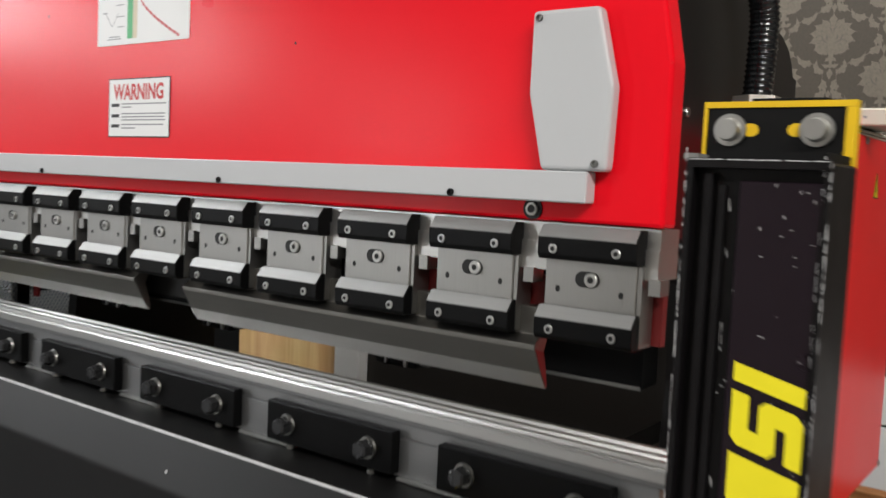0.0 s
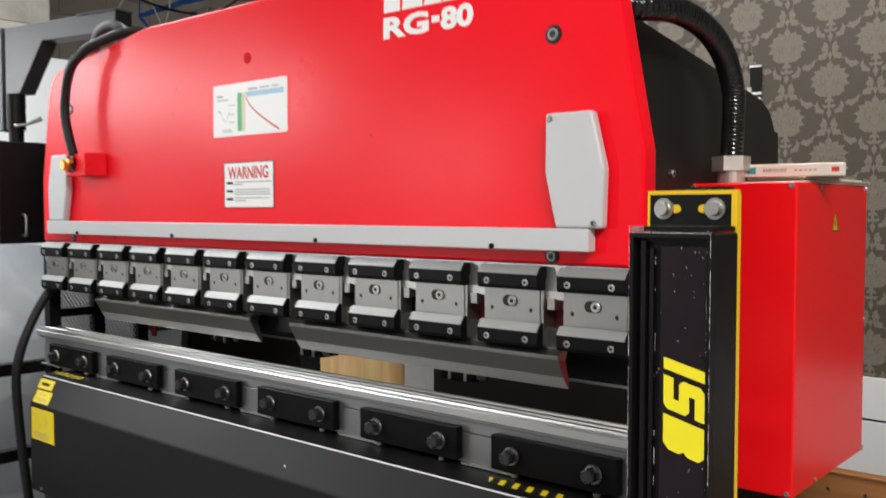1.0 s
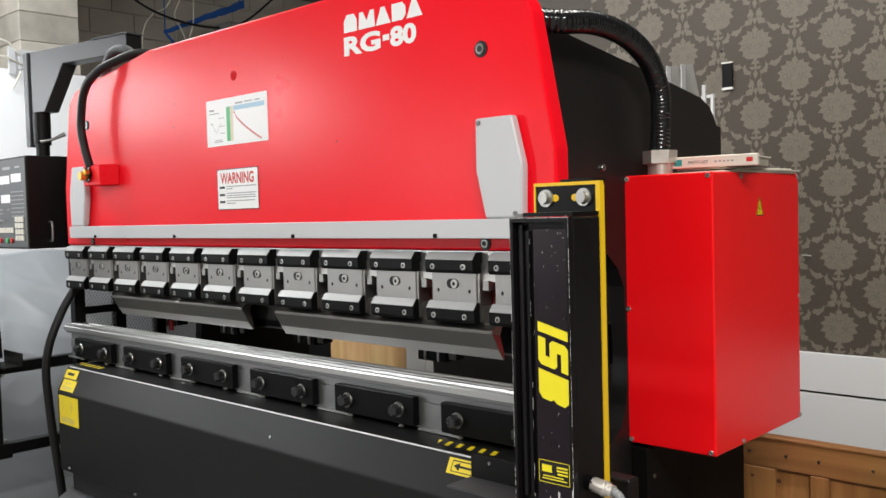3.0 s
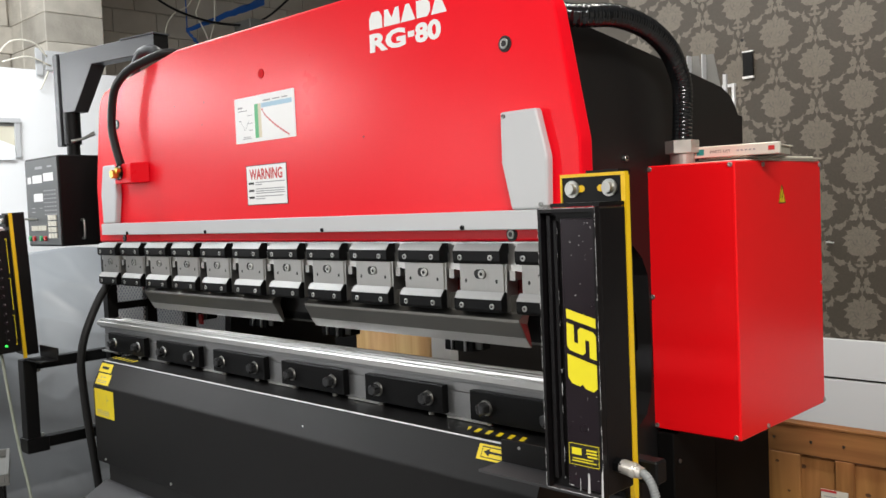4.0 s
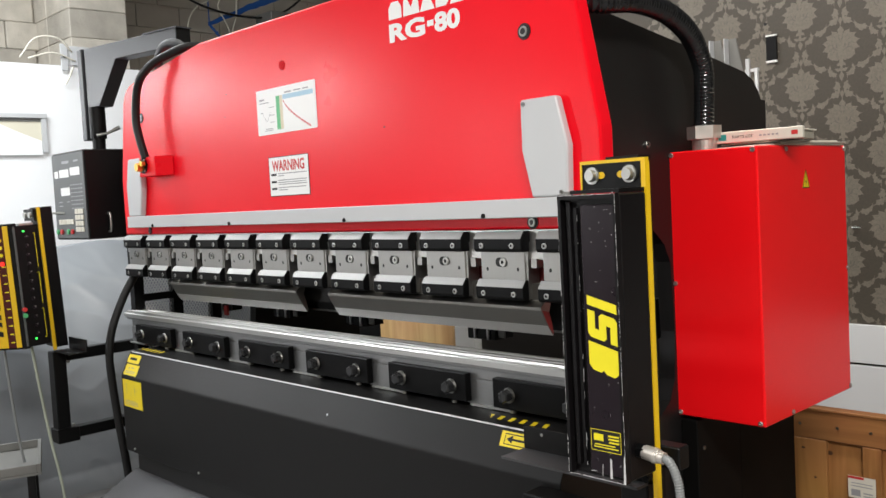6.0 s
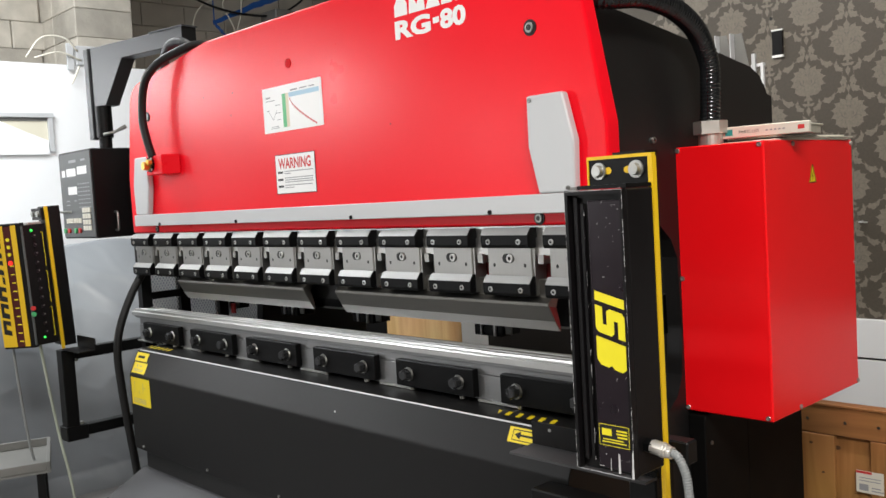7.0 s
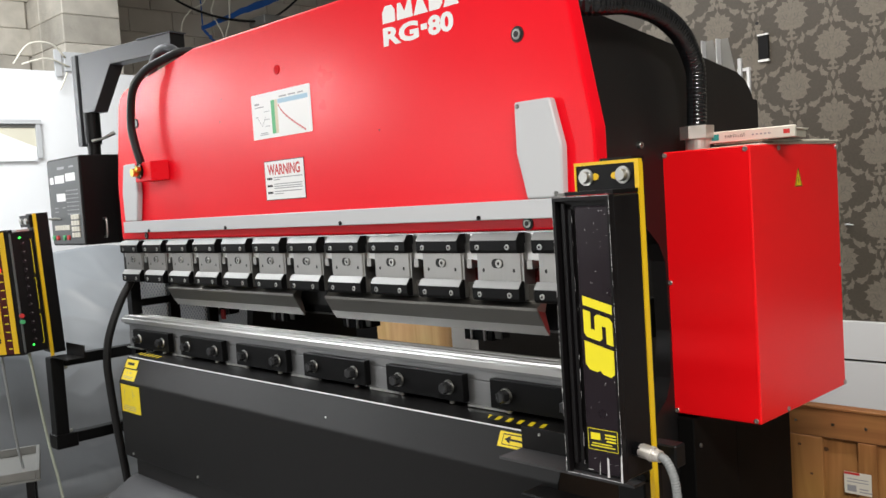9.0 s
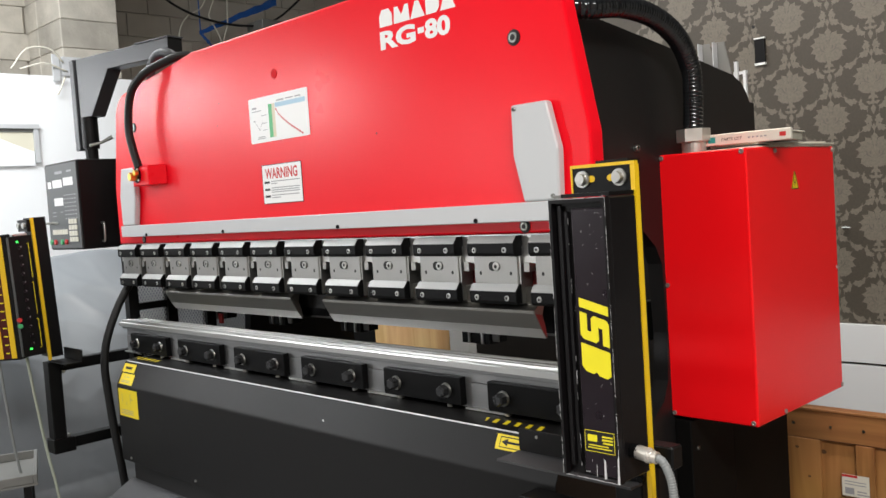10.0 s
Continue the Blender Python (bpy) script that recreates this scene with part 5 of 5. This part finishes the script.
    # Second added sheet, matt black, darkening the view past the left frame.
    k = thing("dark_backdrop", (-2.6, 1.6, 0), "matt black sheet added behind the press to darken the opening", "cover")
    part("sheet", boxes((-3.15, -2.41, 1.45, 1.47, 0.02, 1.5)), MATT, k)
    g = thing("back_gauge", (-1.0, 0.75, 1.0), "black back gauge beam with steel stop fingers", "back gauge")
    part("beam", boxes((-2.3, -0.15, 0.55, 0.63, 1.075, 1.19), bevel=0.002), BLACK, g)
    part("red_tab", boxes((-2.315, -2.285, 0.44, 0.448, 1.035, 1.078)), RED_INK, g, "red marker tab")
    part("beam_edge", boxes((-2.3, -0.15, 0.546, 0.5495, 1.075, 1.082)), GALV, g)
    for x in (-2.38, -1.865, -1.37, -0.715):
        f = part("finger", boxes((x - 0.075, x + 0.050, 0.46, 0.5455, 1.048, 1.19), bevel=0.002), BLACK, g, "black gauge finger block")
        part("stop", boxes((x - 0.040, x - 0.034, 0.452, 0.4595, 1.052, 1.18)), STEEL, f, "bright stop bar")
        part("stop", boxes((x + 0.018, x + 0.026, 0.452, 0.4595, 1.050, 1.18)), STEEL, f, "bright stop bar")
        part("finger_plate", boxes((x + 0.0505, x + 0.080, 0.47, 0.476, 1.056, 1.18), bevel=0.001), GALV, f, "grey finger plate")
        part("finger_tab", boxes((x - 0.16, x - 0.0755, 0.48, 0.49, 1.125, 1.15), bevel=0.001), GALV, f)
    b = thing("lower_cabinet", (0.0, 0.8, 0), "black lower side cabinet of the press", "cabinet")
    part("front_cover", boxes((-0.028, 0.022, 0.5, 0.735, 0.0, 0.88), bevel=0.003), MATT, b)
    part("rear_cover", boxes((-0.028, 0.018, 0.739, 1.09, 0.0, 0.87), bevel=0.003), MATT, b)
    part("cover_screw", socket_screw(bmesh.new(), (0.022, 0.53, 0.80), 0.006, 0.004, "x"), SCREW, b)


behind()


def wall_details():
    # Black block on the solid wall, painting the shade inside the hole.
    h = tagged(part("wall_socket_hole", boxes((-0.535, -0.49, 2.128, 2.139, 2.028, 2.13)), BLACK), "black block painting the dark inside of a socket hole in the wallpaper", "hole")
    part("torn_paper", boxes((-0.537, -0.488, 2.126, 2.1385, 2.131, 2.137)), WHITE, h)
    part("torn_paper", boxes((-0.537, -0.488, 2.126, 2.1385, 2.018, 2.0275)), WHITE, h)
    bm = bmesh.new()
    rod(bm, (-0.181, 2.139, 1.303), (-0.181, 2.10, 1.303), 0.004, n=8)
    rod(bm, (-0.181, 2.10, 1.303), (-0.145, 2.09, 1.302), 0.003, n=8)
    tagged(part("wall_hook", bm, ZINC), "small bright metal hook screwed into the wallpaper", "hook")
    tagged(part("nail_hole", disc((-0.54, 2.1370, 2.188), 0.008, 9), INK_SHADE), "dark nail hole in the wallpaper", "hole")
    for x, top in ((-0.345, 2.02), (-0.288, 2.018)):
        b = thing("steel_bracket", (x, 1.35, 0), "galvanised steel angle bracket standing behind the press", "bracket", "steel brackets")
        bm = bmesh.new()
        prism(bm, [(x - 0.012, 0.0), (x + 0.055, 0.0), (x + 0.05, 1.85), (x + 0.016, top), (x - 0.012, top)], "y", 1.35, 1.354)
        part("web", bm, GALV, b)
        part("flange", boxes((x - 0.014, x - 0.0105, 1.32, 1.3495, 0.0, top)), TRIM, b)
    u = thing("display_stand", (-0.22, 1.35, 0), "slim white steel stand behind the press", "stand")
    part("stile", boxes((-0.206, -0.196, 1.35, 1.36, 0.0, 1.905)), BOARD, u)
    part("stile", boxes((-0.238, -0.226, 1.35, 1.36, 0.0, 1.94)), TRIM, u)
    part("rail", boxes((-0.246, -0.196, 1.3605, 1.366, 1.895, 1.905)), BOARD, u)


wall_details()


def damask():
    """Printed damask: leafy medallions and scrolling acanthus in a half-drop lattice, flat on the wallpaper."""
    def leaf(x, z, angle, length, width, curl=0.0, teeth=3):
        """A pointed leaf with notched edges, from its base point along an angle in degrees, curling over."""
        left, right = [], []
        for i in range(teeth * 3 + 1):
            t = i / (teeth * 3)
            a = math.radians(angle + curl * t)
            u = length * t
            px, pz = x + u * math.cos(a), z + u * math.sin(a)
            tooth = (1.0, 0.90, 0.52)[i % 3]
            w = width * tooth * math.sin(math.pi * (0.10 + 0.90 * t) ** 0.80) ** 0.9
            left.append((px - w * math.sin(a), pz + w * math.cos(a)))
            right.append((px + w * math.sin(a), pz - w * math.cos(a)))
        return left + right[::-1]

    def blob(x, z, rx, rz, n=12):
        return [(x + rx * math.cos(2 * math.pi * k / n), z + rz * math.sin(2 * math.pi * k / n)) for k in range(n)]
    own, veins = [], []
    # medallion: a fringe of leaves, an inner flower, a stem with a trefoil and a drop, and a small diamond
    for k in range(13):
        a = 90 + (k - 6) * 24.5
        long = 0.080 if k == 6 else 0.074 + 0.005 * math.cos(math.radians(2 * a))
        own.append(leaf(0.012 * math.cos(math.radians(a)), 0.008 + 0.012 * math.sin(math.radians(a)), a, long - 0.012, 0.0195, 9 * (1 if k > 6 else -1 if k < 6 else 0)))
    own.append(blob(0, 0.005, 0.046, 0.050, 24))
    for s in (-1, 1):
        own.append(leaf(0, -0.036, -90 + s * 52, 0.058, 0.013, s * 40))
        own.append(leaf(0, -0.092, -90 + s * 62, 0.030, 0.0085, s * 40, 2))
        own.append(leaf(0, -0.058, -90 + s * 25, 0.030, 0.008, s * 20, 2))
    own.append([(-0.013, -0.030), (0.013, -0.030), (0.0055, -0.075), (0.004, -0.100), (-0.004, -0.100), (-0.0055, -0.075)])
    own.append([(0, -0.100), (0.010, -0.116), (0.0085, -0.124), (0, -0.142), (-0.0085, -0.124), (-0.010, -0.116)])
    own.append([(0, -0.176), (0.0075, -0.189), (0.010, -0.193), (0.005, -0.197), (0, -0.212), (-0.005, -0.197), (-0.010, -0.193), (-0.0075, -0.189)])
    for k in range(13):
        a = math.radians(90 + (k - 6) * 24.5 + 12)
        c, q = math.cos(a), math.sin(a)
        veins.append([(0.034 * c - 0.0012 * q, 0.008 + 0.034 * q + 0.0012 * c), (0.055 * c, 0.008 + 0.055 * q), (0.034 * c + 0.0012 * q, 0.008 + 0.034 * q - 0.0012 * c)])
    for s in (-1, 1):
        veins.append(blob(s * 0.017, 0.004, 0.0030, 0.0085, 8))
        veins.append([(s * 0.006, -0.020), (s * 0.030, -0.008), (s * 0.036, 0.012), (s * 0.032, 0.010), (s * 0.026, -0.004)][::s])
        veins.append([(s * 0.004, 0.024), (s * 0.013, 0.040), (s * 0.002, 0.034)][::s])

    # acanthus scrolls along the ogee net, shared by neighbouring columns
    def net(z):
        return 0.0838 + 0.067 * math.tanh(1.7 * math.cos(2 * math.pi * z / 0.297))
    shared = []
    for s in (-1, 1):
        for z0, flip in ((-0.134, 1), (0.014, -1)):
            n, pts = 16, []
            for i in range(n + 1):
                z = z0 + 0.124 * i / n
                pts.append((s * net(z), z))
            lo = [(x - 0.0030 * math.sin(math.pi * (i + 1) / (n + 2)), z) for i, (x, z) in enumerate(pts)]
            hi = [(x + 0.0030 * math.sin(math.pi * (i + 1) / (n + 2)), z) for i, (x, z) in enumerate(pts)]
            shared.append(lo + hi[::-1])
            for j in range(4):
                t = (j + 0.7) / 4
                z = z0 + 0.124 * t
                x = s * net(z)
                slope = math.degrees(math.atan2(0.01, s * (net(z + 0.01) - net(z))))
                size = 0.044 * (0.60 + 0.55 * math.sin(math.pi * t))
                side = s * flip
                shared.append(leaf(x, z, slope - side * 58, size * (1.25 - 0.3 * t), 0.0140, side * 72))
                shared.append(leaf(x, z - 0.006, slope + side * 44, size * (0.50 + 0.45 * t), 0.0110, -side * 66))
    bm, bv = bmesh.new(), bmesh.new()
    for col in range(-4, 13):
        for row in range(-2, 7):
            cx = -0.39 + 0.1675 * col
            cz = 1.30 + 0.297 * row + (0 if col % 2 == 0 else 0.1485)
            if cz < 0.75 or cz > 3.2:
                continue
            for n, pts in enumerate(own + (shared if col % 2 == 0 else [])):
                y = 2.1397 - 0.00002 * n
                bm.faces.new([bm.verts.new((cx + p, y, cz + q)) for p, q in pts])
            for pts in veins:
                bv.faces.new([bv.verts.new((cx + p, 2.1376, cz + q)) for p, q in pts])
    wall = bpy.data.objects["wall_north"]
    tagged(part("wallpaper_print", bm, MOTIF, wall), "silver grey damask print on the wallpaper", kind="stuff")
    tagged(part("wallpaper_vein", bv, VEIN, wall), "darker veins in the damask print", kind="stuff")


damask()


def overhead():
    t = thing("blue_tarpaulin", (-5.6, 2.0, 2.9), "crumpled blue tarpaulin strip slung from the ceiling", "tarpaulin")
    for n, (p0, p1, h0, h1) in enumerate((((2.30, 3.07), (3.1, 3.42), 0.035, 0.075), ((2.285, 3.075), (2.46, 2.90), 0.03, 0.05))):
        bm = bmesh.new()
        prev = None
        for i in range(31):
            k = i / 30
            y, z = p0[0] + (p1[0] - p0[0]) * k, p0[1] + (p1[1] - p0[1]) * k + 0.015 * noise.noise(Vector((k * 7, 1 + n, 1)))
            h = h0 + (h1 - h0) * k + 0.012 * noise.noise(Vector((k * 12, 5, 2 + n)))
            row = [bm.verts.new((-5.5 + 0.02 * n + 0.02 * noise.noise(Vector((k * 11, j, 3))), y, z - h / 2 + h * j / 4)) for j in range(5)]
            if prev:
                for a in range(4):
                    bm.faces.new((prev[a], row[a], row[a + 1], prev[a + 1]))
            prev = row
        part("strip", bm, TARP, t, smooth=True)
    for y, z in ((2.31, 3.07), (3.05, 3.40)):
        bm = bmesh.new()
        rod(bm, (-5.5, y, z), (-5.5, y, 3.7), 0.006, n=6)
        part("cord", bm, TARP, t)
    wires = ([(-5.5, 2.45, 3.7), (-5.5, 2.36, 3.32), (-5.5, 2.20, 3.20), (-5.5, 2.11, 3.03), (-5.5, 2.10, 2.6)],
             [(-5.5, 2.62, 3.7), (-5.5, 2.43, 3.30), (-5.5, 2.41, 3.20), (-5.5, 2.50, 3.03), (-5.5, 2.56, 2.7)],
             [(-5.5, 2.60, 3.7), (-5.5, 2.585, 3.29), (-5.5, 2.57, 3.15), (-5.5, 2.525, 3.0), (-5.5, 2.5, 2.7)],
             [(-5.5, 1.53, 3.7), (-5.5, 1.50, 3.3), (-5.5, 1.44, 3.10), (-5.5, 1.30, 2.98)],
             [(-5.5, 1.20, 3.7), (-5.5, 1.28, 3.3), (-5.5, 1.22, 3.0)])
    for pts in wires:
        bm = bmesh.new()
        sweep(bm, pts, 0.0065, 6, 8)
        tagged(part("hanging_wire", bm, BOOKPAPER, smooth=True), "loose cream cable hanging from the ceiling void", "wire", "hanging wires")
    bm = bmesh.new()
    sweep(bm, [(-5.45, 1.6, 3.7), (-5.45, 2.0, 3.30), (-5.45, 2.5, 3.16), (-5.45, 3.0, 3.22), (-5.45, 3.5, 3.6)], 0.010, 6, 8)
    tagged(part("slung_cable", bm, CABLE, smooth=True), "slack black cable slung under the ceiling", "cable")
    tagged(part("duct_end", boxes((-5.55, -5.3, 2.80, 3.05, 3.12, 3.20), bevel=0.006), GALV), "dull metal duct end under the ceiling", "duct")


def void_blocks():
    """Courses of dim blockwork on the far wall, seen above the partition."""
    wall = bpy.data.objects["wall_store"]
    me = None
    for i in range(6):
        for j in range(10):
            y, z = 0.9 + 0.4 * j + (0.2 if i % 2 else 0), 2.50 + 0.2 * i
            if me is None:
                ob = part("block", boxes((-0.02, 0.0, 0.0, 0.39, 0.0, 0.19), bevel=0.004), DARKWALL, wall)
                me = ob.data
            else:
                ob = new("block", me)
                ob.parent = wall
            ob.location = (-5.982, y, z)


overhead()
void_blocks()

# fine print and scuffs too small to pick apart
for ob in bpy.data.objects:
    if ob.name.split(".")[0] in {"chart_text", "sign_text", "panel_print", "lamp_print", "label_print", "caution_print", "scuff", "worn_edge", "tag_print", "side_print", "curve_point", "chart_curve", "print", "block_gap", "expanded_mesh", "maker_mark", "arrow_print", "triangle_print", "slot_mark", "vee_sketch", "lens", "green_diode", "display", "oil_spot", "lens_glint", "speck"}:
        ob["kind"] = "stuff"
